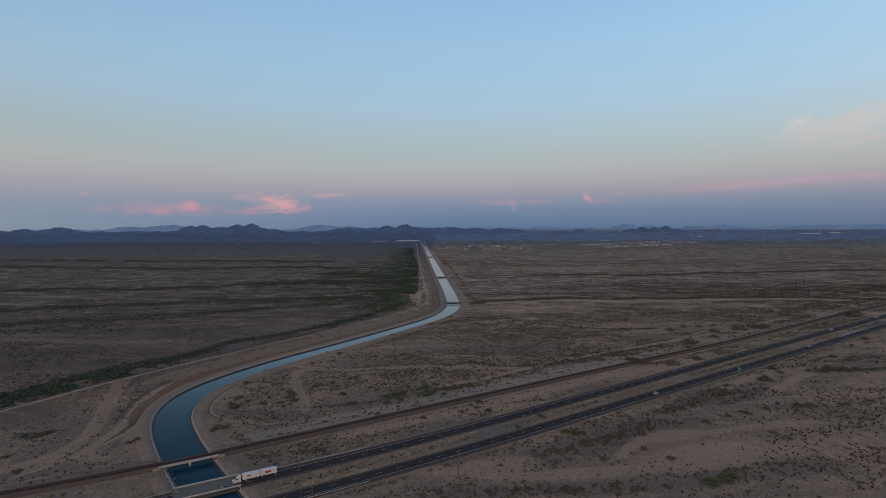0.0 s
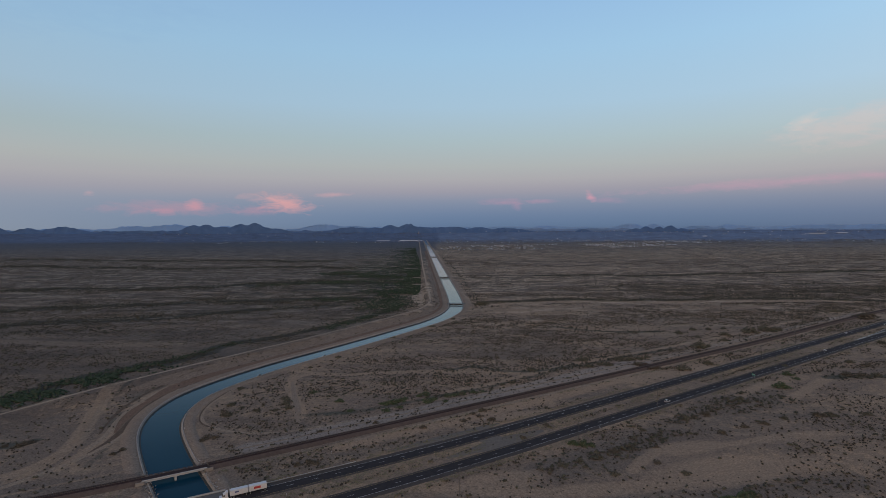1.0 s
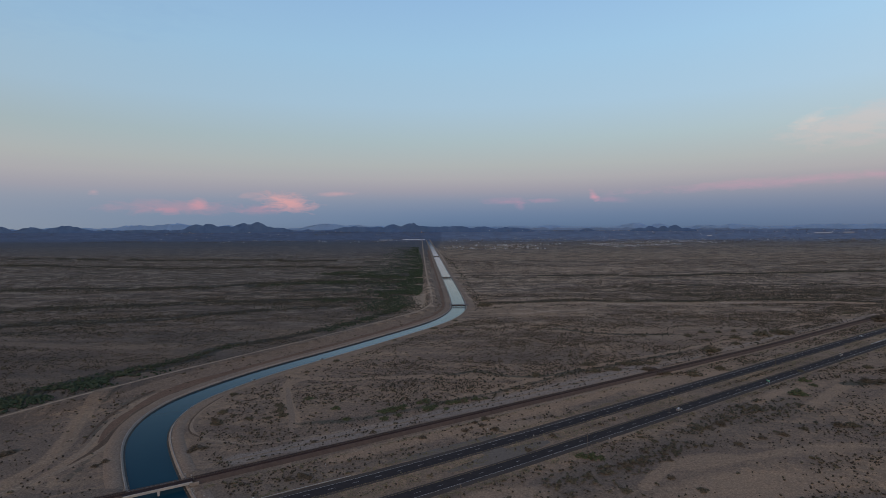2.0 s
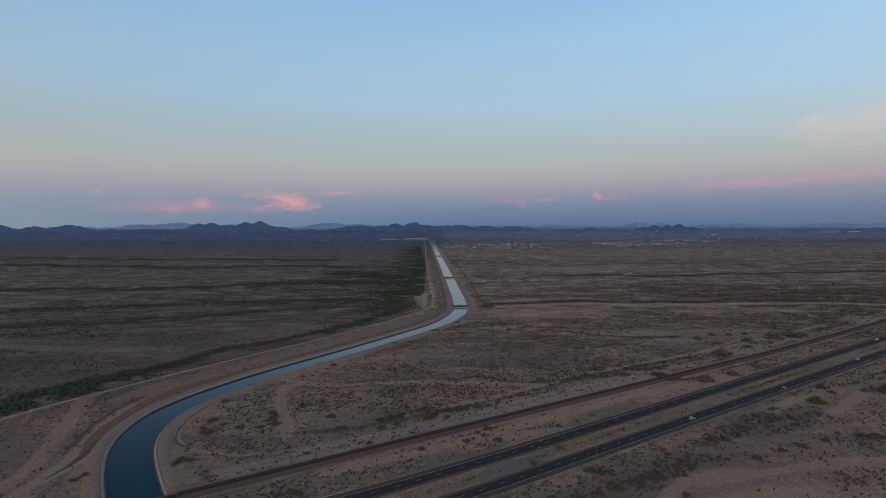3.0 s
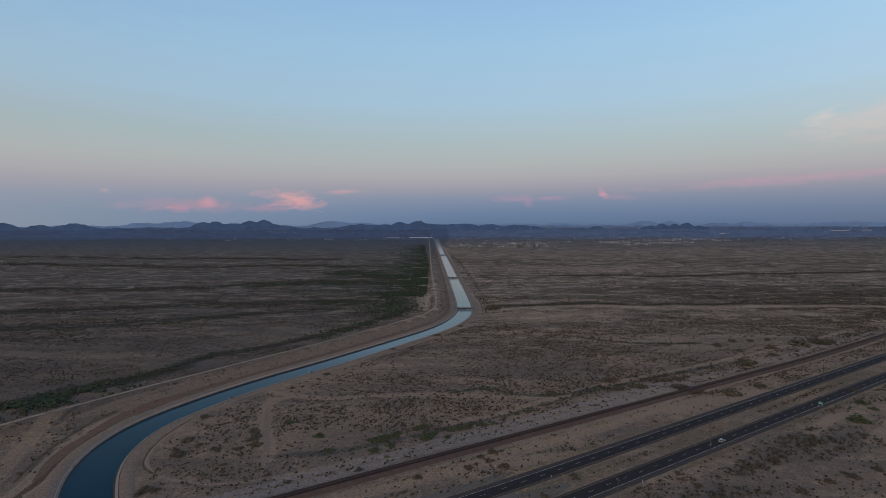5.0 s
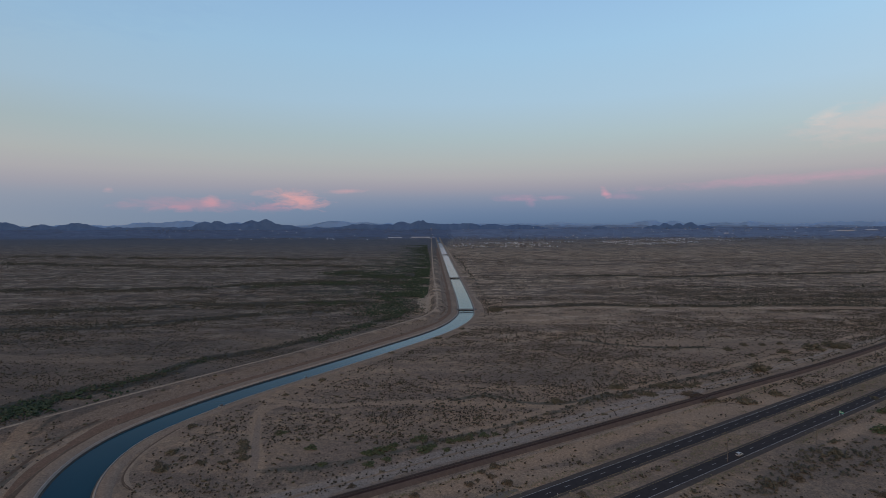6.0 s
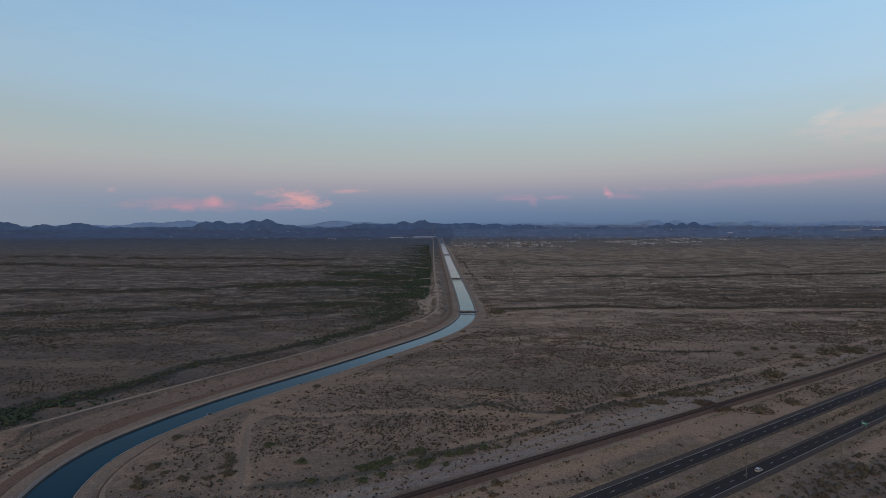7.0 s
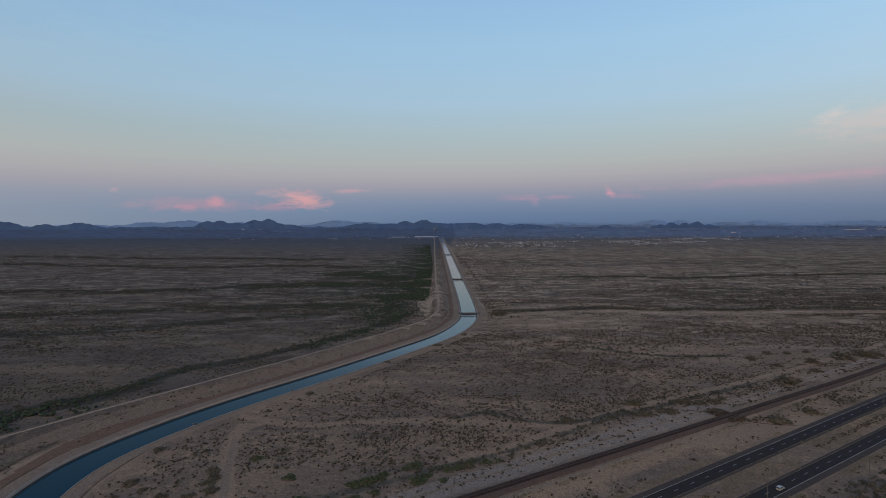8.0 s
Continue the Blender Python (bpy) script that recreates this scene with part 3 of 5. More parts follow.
# ---- the canal ----
lift = far_lift(CANAL)
lining = sweep("canal_lining", CANAL, [(HALF + 0.5, LIP - 1.2), (HALF + 0.3, LIP + 0.06), (HALF, LIP + 0.06), (6.5, BED), (-6.5, BED), (-HALF, LIP + 0.06), (-HALF - 0.3, LIP + 0.06), (-HALF - 0.5, LIP - 1.2)], LINING, lift=lift)
tagged(lining, "pale weathered concrete lining of the canal", "canal", kind="structure")
half_water = 6.5 + (HALF - 6.5) * (WATER_Z - BED) / (LIP - BED)
water = sweep("water", CANAL, [(half_water + 0.2, WATER_Z), (-half_water - 0.2, WATER_Z)], WATER, lift=lift)
band_top = LIP - 0.7
half_band = 6.5 + (HALF - 6.5) * (band_top - BED) / (LIP + 0.06 - BED)
for sgn in (1, -1):
    dark_band = sweep("waterline", CANAL, [(sgn * (half_water - 0.3), WATER_Z - 0.1), (sgn * (half_band - 0.08), band_top)][::sgn], WATERLINE, lift=lift)
    dark_band.parent = lining
for sgn in (1, -1):
    lip = sweep("canal_lip", CANAL, [(sgn * (HALF - 0.15), LIP - 0.1), (sgn * (HALF - 0.12), LIP + 0.16), (sgn * (HALF + 0.28), LIP + 0.16), (sgn * (HALF + 0.32), LIP - 0.1)][::-sgn], KERB, lift=lift)
    lip.parent = lining
tagged(water, "calm blue-green canal water reflecting the sky", "water", kind="structure")

# ---- helpers for things ----
def part(name, bm, mat, parent=None, label="", smooth=False):
    """Links a bmesh as one mesh object under a thing or under a part."""
    me = bpy.data.meshes.new(name)
    bm.normal_update()
    bm.to_mesh(me)
    bm.free()
    me.materials.append(mat)
    if smooth:
        me.polygons.foreach_set("use_smooth", np.full(len(me.polygons), True))
    ob = new(name, me)
    if parent is not None:
        ob.parent = parent
    if label:
        ob["label"] = label
    return ob


def box(cx, cy, cz, sx, sy, sz, bevel=0.0, bm=None, taper=1.0):
    """A box by its centre and size, with softened edges; taper narrows its top."""
    own = bmesh.new()
    bmesh.ops.create_cube(own, size=1.0)
    for v in own.verts:
        k = taper if v.co.z > 0 else 1.0
        v.co = Vector((cx + v.co.x * sx * k, cy + v.co.y * sy * k, cz + v.co.z * sz))
    if bevel:
        bmesh.ops.bevel(own, geom=own.edges[:], offset=bevel, segments=1, affect="EDGES")
    if bm is None:
        return own
    me = bpy.data.meshes.new("piece")
    own.to_mesh(me)
    own.free()
    bm.from_mesh(me)
    bpy.data.meshes.remove(me)
    return bm


def rod(a, b, r0, r1=None, sides=8, bm=None):
    """A tapered round bar from a to b."""
    bm = bm or bmesh.new()
    a, b = Vector(a), Vector(b)
    m = Matrix.Translation((a + b) / 2) @ (b - a).to_track_quat("Z", "Y").to_matrix().to_4x4()
    bmesh.ops.create_cone(bm, cap_ends=True, segments=sides, radius1=r0, radius2=r0 if r1 is None else r1, depth=(b - a).length, matrix=m)
    return bm


def prism(outline, y0, y1, bm=None):
    """A solid from a side view of (x, z) points, from y0 to y1."""
    bm = bm or bmesh.new()
    a = [bm.verts.new((x, y0, z)) for x, z in outline]
    b = [bm.verts.new((x, y1, z)) for x, z in outline]
    n = len(outline)
    bm.faces.new(a)
    bm.faces.new(b[::-1])
    for i in range(n):
        bm.faces.new((a[i], b[i], b[(i + 1) % n], a[(i + 1) % n]))
    bmesh.ops.recalc_face_normals(bm, faces=bm.faces[:])
    return bm


def empty(name, m):
    ob = new(name)
    ob.matrix_basis = m
    return ob


def heading(fn, x):
    return math.degrees(math.atan2(fn(x + 1.0) - fn(x - 1.0), 2.0))


def clear_of(x, y, canal=26.0, road=10.0, rail=8.0):
    """True where open ground is free of canal, roads and railway."""
    d, side, run = distance_to(COARSE, x, y)
    ok = d > canal
    for fn, half in ((far_road_y, road), (near_road_y, road), (rail_y, rail)):
        ok &= np.abs(y - fn(x)) * 0.84 > half
    return ok



# ---- dirt roads, draped on the ground ----
def drape(name, points, width, mat, label, lift=0.10, soft=3, rough=0.4):
    line = resample(poly_smooth(points, soft), 3.0)
    t = np.gradient(line, axis=0)
    t /= np.linalg.norm(t, axis=1)[:, None]
    nrm = np.stack([-t[:, 1], t[:, 0]], 1)
    run = np.arange(len(line)) * 3.0
    offs = np.array([-1, -0.55, 0, 0.55, 1.0]) * width / 2
    fade = np.clip(np.minimum(run, run[-1] - run) / (2.5 * width), 0.06, 1.0)[:, None] ** 0.6
    wob = (drift(run / (14.0 + 1.2 * width), run * 0 + width, 21) - 0.5)[:, None] * rough * width * np.array([1, 0.3, 0, -0.3, -1])[None, :]
    px = line[:, None, 0] + nrm[:, None, 0] * (offs[None] + wob) * fade
    py = line[:, None, 1] + nrm[:, None, 1] * (offs[None] + wob) * fade
    pz = land(px.ravel(), py.ravel()).reshape(px.shape) + lift * np.array([-0.6, 1, 0.8, 1, -0.6])[None]
    n, k = px.shape
    c = (np.arange(n - 1)[:, None] * k + np.arange(k - 1)[None]).ravel()
    ob = mesh_of(name, np.stack([px.ravel(), py.ravel(), pz.ravel()], 1), np.stack([c, c + 1, c + k + 1, c + k], 1)[:, ::-1], mat, True)
    return tagged(ob, label, "dirt road", kind="structure")


def offset_line(line, off):
    t = np.gradient(line, axis=0)
    t /= np.linalg.norm(t, axis=1)[:, None]
    return np.stack([line[:, 0] - t[:, 1] * off, line[:, 1] + t[:, 0] * off], 1)


# service roads along both lips of the canal, stopping at the railway
for off, wide in ((HALF + 4.4, 7.4), (-HALF - 3.9, 6.4)):
    path = offset_line(CANAL, off)
    z = RISE[2] * ease(RISE[0], RISE[1] + 250, path[:, 1])
    sides = [(wide / 2 + 0.8, LIP - 0.5), (wide / 2, LIP + 0.02), (0, LIP + 0.06), (-wide / 2, LIP + 0.02), (-wide / 2 - 0.8, LIP - 0.5)]
    tagged(sweep("service_road", path, sides, TRACK, lift=z, smooth=True), "graded tan dirt service road beside the canal", "dirt road", kind="structure")

# the red-brown foot of the levee, between service road and slope
foot_line = CANAL[(CANAL[:, 1] > 372) & (CANAL[:, 1] < 2600) & (CANAL[:, 0] < 40)]
foot_line = foot_line[int(np.argmin(foot_line[:, 0])):]
offs = np.array([20.6, 22.5, 25.0, 28.0, 31.0, 33.5])
t = np.gradient(foot_line, axis=0)
t /= np.linalg.norm(t, axis=1)[:, None]
run = np.arange(len(foot_line)) * 6.0
ragged = 1.0 + 0.10 * (drift(run / 40.0, run * 0, 23, 3) - 0.5)[:, None] * np.array([0, 0, 1, 2, 3, 4])[None]
bx = foot_line[:, None, 0] - t[:, None, 1] * offs[None] * ragged
by = foot_line[:, None, 1] + t[:, None, 0] * offs[None] * ragged
bz = land(bx.ravel(), by.ravel()).reshape(bx.shape) + np.array([-0.12, 0.16, 0.18, 0.18, 0.16, -0.2])[None]
n, k = bx.shape
c = (np.arange(n - 1)[:, None] * k + np.arange(k - 1)[None]).ravel()
bank = mesh_of("levee_bank", np.stack([bx.ravel(), by.ravel(), bz.ravel()], 1), np.stack([c, c + k, c + k + 1, c + 1], 1), RED_BANK, True)
tagged(bank, "bare red-brown earth bank of the levee", "bank", kind="structure")
slope_line = offset_line(LEVEE[(LEVEE[:, 1] > 400) & (LEVEE[:, 1] < 1600)], -17.0)
drape("levee_slope", slope_line[::2], 21.0, GREY_SLOPE, "grey-brown slope of the levee below its crest", 0.12, 1, 0.2)
drape("crest_road", LEVEE[::4], 4.6, PALE_TRACK, "pale dirt road along the crest of the levee", 0.14, 1, 0.25)
DOWN_TRACK = [(-232, 472), (-246, 454), (-258, 437), (-262, 418), (-255, 391), (-241, 361), (-225, 330), (-216, 308), (-214, 292), (-216, 276), (-222, 255)]
drape("track_verge", DOWN_TRACK[1:], 8.0, SOFT_TRACK, "trodden verge of the dirt track below the levee", 0.16, 2, 0.5)
drape("dirt_track", DOWN_TRACK, 4.0, SOFT_TRACK, "pale dirt track running down from the levee", 0.22, 2)
drape("dirt_track", [(-205, 425), (-211, 400), (-209, 369), (-202, 342), (-197, 325), (-197, 309), (-200, 292), (-208, 272), (-222, 250)], 4.5, FAINT_TRACK, "pale dirt track leaving the canal service road", 0.12)
drape("dirt_track", [(-212, 440), (-221, 410), (-222, 384), (-220, 361), (-215, 342), (-207, 322), (-204, 300)], 3.2, FAINT_TRACK, "narrow pale lane beside the gully", 0.14, 2)
drape("rut", [(-200, 432), (-213, 404), (-213, 381), (-209, 357), (-206, 340), (-199, 318), (-201, 296)], 3.6, DITCH, "brown rutted gully between two dirt tracks", 0.13, 2, 0.9)
drape("rut", [(-220, 440), (-228, 408), (-228, 384), (-225, 361), (-219, 340), (-212, 322)], 2.2, DITCH, "narrow brown rut beside the dirt lane", 0.10, 2, 0.9)
drape("earth_bank", [(-205, 445), (-217, 405), (-217, 372), (-212, 345), (-204, 325)], 7.0, RED_BANK, "low brown bank of bare earth", 0.08, 3, 0.7)
drape("dirt_track", [(-157, 445), (-166, 410), (-169, 380), (-166, 358), (-158, 342), (-147, 333), (-126, 326), (-100, 326), (-60, 345)], 3.0, FAINT_TRACK, "narrow dirt track looping round the canal bend", 0.06)
drape("dirt_track", [(-125, 430), (-114, 397), (-99, 358), (-93, 333)], 5.0, TRACK, "wide bare dirt track across the scrub", 0.06)
drape("dirt_track", [(-330, 178), (-200, 258), (-100, 312), (0, 374), (100, 436), (170, 478), (260, 534), (420, 632), (700, 800)], 2.6, SOFT_TRACK, "pale dirt track beside the railway", 0.08, 1)
drape("dirt_track", [(-80, 296), (30, 366), (120, 421), (170, 452), (195, 457), (226, 454), (245, 470)], 2.6, FAINT_TRACK, "pale dirt track between railway and highway", 0.08)
drape("dirt_track", [(55, 830), (38, 900), (24, 1100), (8, 1400), (-20, 2000), (-70, 2900)], 6.0, PALE_TRACK, "pale dirt road beside the canal", 0.1, 1)


drape("ditch", [(-146, 470), (-158, 445), (-167, 408), (-170, 380), (-167, 359), (-160, 342), (-147, 333)], 1.7, DITCH, "dark narrow ditch along the canal bend", 0.07, 3, 0.8)
drape("ditch", [(140, 482), (165, 480), (180, 474), (186, 465), (200, 458), (228, 455)], 1.6, DITCH, "dark dry wash running under the railway", 0.08, 2, 0.8)
drape("ditch", [(x, 352.4 + 0.614 * x) for x in range(-60, 170, 20)], 1.5, DITCH, "dark narrow strip along the foot of the railway bank", 0.09, 1, 0.9)
# the borrow area at the bend: bare pale ground
drape("bare_ground", [(-38, 812), (-44, 880), (-50, 960), (-56, 1020)], 26.0, PALE_TRACK, "bare tan earth beside the levee", 0.12, 2, 0.3)
drape("bare_ground", [(45, 790), (48, 830), (40, 880), (30, 950)], 13.0, TRACK, "bare tan earth round the canal bend", 0.10, 2, 0.4)


# ---- highway ----
def road_line(fn, x0, x1, step=8.0):
    x = np.arange(x0, x1 + 0.1, step)
    return np.stack([x, fn(x)], 1)


def ribbon(name, line, left, right, z, mat, parent):
    ob = sweep(name, line, [(left, z - 0.03), (left, z), (right, z), (right, z - 0.03)], mat)
    ob.parent = parent
    return ob


DASH = None
for fn, outer in ((far_road_y, 1), (near_road_y, -1)):
    line = road_line(fn, -520, 1500)
    a, b = (6.9, -5.0) if outer > 0 else (5.0, -6.9)
    road = sweep("road", line, [(a + 0.5, -0.5), (a, 0.20), (b, 0.20), (b - 0.5, -0.5)], SHOULDER)
    tagged(road, "two-lane asphalt carriageway with worn shoulders and dashed lane line", "road", kind="structure")
    ribbon("lane", line, 3.75, -3.75, 0.212, ASPHALT, road)
    ribbon("edge_line", line, 3.62 * outer + 0.09, 3.62 * outer - 0.09, 0.222, WHITE_LINE, road)
    ribbon("edge_line", line, -3.62 * outer + 0.07, -3.62 * outer - 0.07, 0.222, YELLOW_LINE, road)
    if DASH is None:
        DASH = bpy.data.meshes.new("lane_dash")
        bm = box(0, 0, 0.0, 3.4, 0.17, 0.024)
        bm.to_mesh(DASH)
        bm.free()
        DASH.materials.append(WHITE_LINE)
    x = -150.0
    while x < 640:
        h = math.radians(heading(fn, x))
        ob = new("lane_dash", DASH)
        ob.matrix_basis = Matrix.Translation((x, float(fn(x)), 0.212)) @ Matrix.Rotation(h, 4, "Z")
        ob.parent = road
        x += 12.19 * math.cos(h)

# a turn lane opening from the median side of the near carriageway
x = np.arange(455, 660.1, 8.0)
reach = 5.0 + 5.0 * ease(455, 560, x)
h = math.atan(0.642)
edge = np.stack([x - math.sin(h) * reach, near_road_y(x) + math.cos(h) * reach], 1)
inner = np.stack([x - math.sin(h) * 4.6, near_road_y(x) + math.cos(h) * 4.6], 1)
tv = np.concatenate([np.column_stack([inner, np.full(len(x), 0.216)]), np.column_stack([edge, np.full(len(x), 0.216)])])
k = np.arange(len(x) - 1)
lane = mesh_of("turn_lane", tv, np.stack([k, k + 1, k + 1 + len(x), k + len(x)], 1), ASPHALT)
tagged(lane, "asphalt turn lane widening into the median", "road", kind="structure")
for side_line, left, right in ((edge, 0.0, -0.45), (inner, 1.3, 0.85), (inner, 0.2, -0.25)):
    ribbon("lane_line", side_line, left, right, 0.240, WHITE_LINE, lane)

# a paved crossover in the median, on a pad of gravel
PAD = plain("grey_gravel_pad", (0.095, 0.080, 0.068), (0.155, 0.132, 0.112), 0.5, 0.95, spec=0.1, bump=0.03)
drape("gravel_pad", [(x, float(far_road_y(x)) - 16.0) for x in range(2, 64, 6)], 15.0, PAD, "worn grey gravel round the crossover", 0.10, 1, 0.8)
drape("gravel_pad", [(x, float(far_road_y(x)) + 12.0) for x in range(-30, 40, 6)], 9.0, PAD, "worn grey gravel pad beside the highway", 0.10, 1, 0.9)
cross = np.array([(26.0, float(far_road_y(26.0)) - 4.0), (32.0, float(far_road_y(32.0)) - 14.0), (40.0, float(near_road_y(40.0)) + 4.0)])
ob = sweep("crossover", resample(cross, 3.0), [(8.0, -0.4), (7.0, 0.19), (-7.0, 0.19), (-8.0, -0.4)], PAD)
tagged(ob, "worn asphalt crossover between the two carriageways", "road", kind="structure")

# ---- bridges where road and railway cross the canal ----
def canal_crossing(fn):
    """Where a line meets the canal's axis: place, the line's heading, and the half-width along the line."""
    i = int(np.argmin(np.abs(CANAL[:320, 1] - fn(CANAL[:320, 0]))))
    x, y = CANAL[i]
    t = CANAL[i + 1] - CANAL[i - 1]
    h = heading(fn, x)
    skew = abs(math.sin(math.atan2(t[1], t[0]) - math.radians(h)))
    return float(x), float(y), h, HALF / max(skew, 0.5)


DECK = plain("bridge_deck_concrete", (0.088, 0.081, 0.076), (0.13, 0.12, 0.112), 0.5, 0.9, spec=0.1)
PARAPET = plain("pale_parapet_concrete", (0.215, 0.220, 0.226), (0.31, 0.315, 0.322), 0.5, 0.9, spec=0.1)


def deck_bridge(name, label, fn, left, right, top, rails_on, skin, piers, depth, rail_h=0.8):
    """left and right: the deck's edges, in metres to the left of the line."""
    x, y, h, reach = canal_crossing(fn)
    b = empty(name, pose(x, y, 0, 0, 0, h))
    reach += 2.0
    mid, wide = (left + right) / 2, left - right
    part("deck", box(0, mid, top - 0.3, 2 * reach, wide, 0.6, 0.05), PARAPET, b)
    part("surfacing", box(0, mid, top + 0.01, 2 * reach + 1, wide - 0.7, 0.05), skin, b)
    for edge, s in ((left, -1), (right, 1)):
        part("girder", box(0, edge + s * 0.4, top - 0.6 - depth / 2, 2 * reach - 1.0, 0.45, depth, 0.04), PARAPET, b)
        if rails_on:
            part("parapet", box(0, edge + s * 0.16, top + rail_h / 2, 2 * reach, 0.32, rail_h, 0.04), PARAPET, b)
    for s in (-1, 1):
        part("abutment", box(s * (reach - 0.4), mid, top - 1.9, 2.0, wide + 1.0, 2.6, 0.1, taper=0.92), CONCRETE, b)
        part("wing_wall", box(s * (reach + 1.2), right - 0.6, top - 1.2, 3.6, 0.4, 1.8, 0.05), CONCRETE, b)
    for px in piers:
        part("pier", box(px, mid, (top - 0.6 - depth + BED) / 2, 1.0, wide - 0.2, top - 0.6 - depth - BED, 0.1), PARAPET, b)
        part("pier_cap", box(px, mid, top - 0.6 - depth - 0.15, 1.5, wide - 0.4, 0.5, 0.08), CONCRETE, b)
    return tagged(b, label, "bridge"), x, y, h, reach


_, rbx, _, rbh, rb_reach = deck_bridge("railway_bridge", "low railway bridge on a central concrete pier over the canal", rail_y, 2.4, -2.4, 2.18, False, BALLAST, (0.0,), 0.75)
deck_bridge("road_bridge", "concrete highway bridge with pale parapets over the canal", far_road_y, 7.3, -5.4, 0.24, True, DECK, (-5.0, 5.0), 0.7)
deck_bridge("road_bridge", "concrete highway bridge with pale parapets over the canal", near_road_y, 5.4, -7.3, 0.24, True, DECK, (-5.0, 5.0), 0.7)

# broken concrete and rock along the lips between the two crossings
ok = (CANAL[:, 1] > far_road_y(CANAL[:, 0]) + 9) & (CANAL[:, 1] < rail_y(CANAL[:, 0]) + 16) & (CANAL[:, 1] < 420)
RUBBLE_LINE = CANAL[ok]

# ---- railway ----
cut = rb_reach * math.cos(math.radians(rbh))
for x0, x1 in ((-520, rbx - cut), (rbx + cut, 1500)):
    n = max(2, int((x1 - x0) / 6))
    x = np.linspace(x0, x1, n)
    line = np.stack([x, rail_y(x)], 1)
    rail_bed = sweep("railway_bank", line, [(5.4, -0.5), (4.4, 0.3), (2.3, 1.8), (-2.3, 1.8), (-4.4, 0.3), (-5.4, -0.5)], BANK_EARTH, True)
    tagged(rail_bed, "brown earth bank of a single railway with dark ballast", "railway", kind="structure")
    sweep("ballast", line, [(2.3, 1.72), (1.5, 2.2), (-1.5, 2.2), (-2.3, 1.72)], BALLAST).parent = rail_bed
track = empty("railway_track", pose(0, 0, 0))
tagged(track, "single rusty railway track on timber sleepers", "railway")
x = np.arange(-520, 1500.1, 10.0)
line = np.stack([x, rail_y(x)], 1)
for off in (0.75, -0.75):
    ob = sweep("rail", line, [(off + 0.06, 2.22), (off + 0.04, 2.42), (off - 0.04, 2.42), (off - 0.06, 2.22)], RAIL_STEEL)
    ob.parent = track
SLEEPER_MESH = bpy.data.meshes.new("sleeper")
bm = box(0, 0, 2.22, 0.22, 2.5, 0.10)
bm.to_mesh(SLEEPER_MESH)
bm.free()
SLEEPER_MESH.materials.append(SLEEPER)
turn = math.atan(0.609)
far_sleepers = []
for i, x in enumerate(np.arange(-260, 640, 0.62)):
    if -60 < x < 125:
        ob = new("sleeper", SLEEPER_MESH)
        ob.matrix_basis = Matrix.Translation((float(x), float(rail_y(x)), 0)) @ Matrix.Rotation(turn, 4, "Z")
        ob.parent = track
    else:
        far_sleepers.append((float(x), float(rail_y(x))))
base = np.array([[-0.11, -1.25, 0], [0.11, -1.25, 0], [0.11, 1.25, 0], [-0.11, 1.25, 0]])
c_, s_ = math.cos(turn), math.sin(turn)
spot = np.array(far_sleepers)
sv = []
for z in (2.17, 2.27):
    px = spot[:, 0, None] + base[None, :, 0] * c_ - base[None, :, 1] * s_
    py = spot[:, 1, None] + base[None, :, 0] * s_ + base[None, :, 1] * c_
    sv.append(np.stack([px, py, np.full(px.shape, z)], 2))
sv = np.concatenate(sv, 1)
q = np.array([[4, 5, 6, 7], [0, 4, 7, 3], [1, 2, 6, 5], [0, 1, 5, 4], [3, 7, 6, 2]])
ob = mesh_of("far_sleepers", sv.reshape(-1, 3), (q[None] + (np.arange(len(spot)) * 8)[:, None, None]).reshape(-1, 4), SLEEPER)
ob.parent = track
tagged(ob, kind="stuff")

# ---- small bridges across the straight canal, each with a second dark bar ----
def canal_bridge(y, label):
    i = int(np.argmin(np.abs(CANAL[:, 1] - y)))
    x = float(CANAL[i, 0])
    t = CANAL[i + 1] - CANAL[i - 1]
    z = float(RISE[2] * ease(RISE[0], RISE[1] + 250, np.array(y)))
    b = empty("canal_bridge", pose(x, y, z, 0, 0, math.degrees(math.atan2(t[1], t[0])) - 90))
    part("deck", box(0, 0, LIP + 0.75, 2 * HALF + 5, 4.6, 0.5, 0.05), DARK_STEEL, b)
    for s in (-1, 1):
        bm = box(0, s * 2.2, LIP + 2.0, 2 * HALF + 5, 0.10, 0.10)
        for px in np.arange(-HALF - 2, HALF + 2.1, 2.05):
            box(float(px), s * 2.2, LIP + 1.5, 0.10, 0.10, 1.0, bm=bm)
        part("railing", bm, DARK_STEEL, b)
        part("abutment", box(s * (HALF + 1.4), 0, LIP - 0.3, 2.6, 5.4, 1.7, 0.06), CONCRETE, b)
        part("pier", box(s * 4.2, 0, (LIP + 0.5 + BED) / 2, 0.8, 4.4, LIP + 0.5 - BED, 0.05), CONCRETE, b)
    part("gate", box(0, 6.4, WATER_Z + 0.75, 2 * HALF - 4.0, 0.5, 1.5, 0.04), DARK_STEEL, b)
    return tagged(b, label, "bridge", group="bridges along the straight canal")


DARK_STEEL = plain("dark_weathered_steel", (0.045, 0.045, 0.05), (0.085, 0.08, 0.08), 0.8, 0.6, 0.3)
for y, label in ((838, "dark narrow check bridge across the canal at its bend"), (1262, "dark narrow bridge across the straight canal"),
                 (2095, "dark narrow bridge far up the straight canal"), (3280, "dark narrow bridge far off on the canal")):
    canal_bridge(y, label)

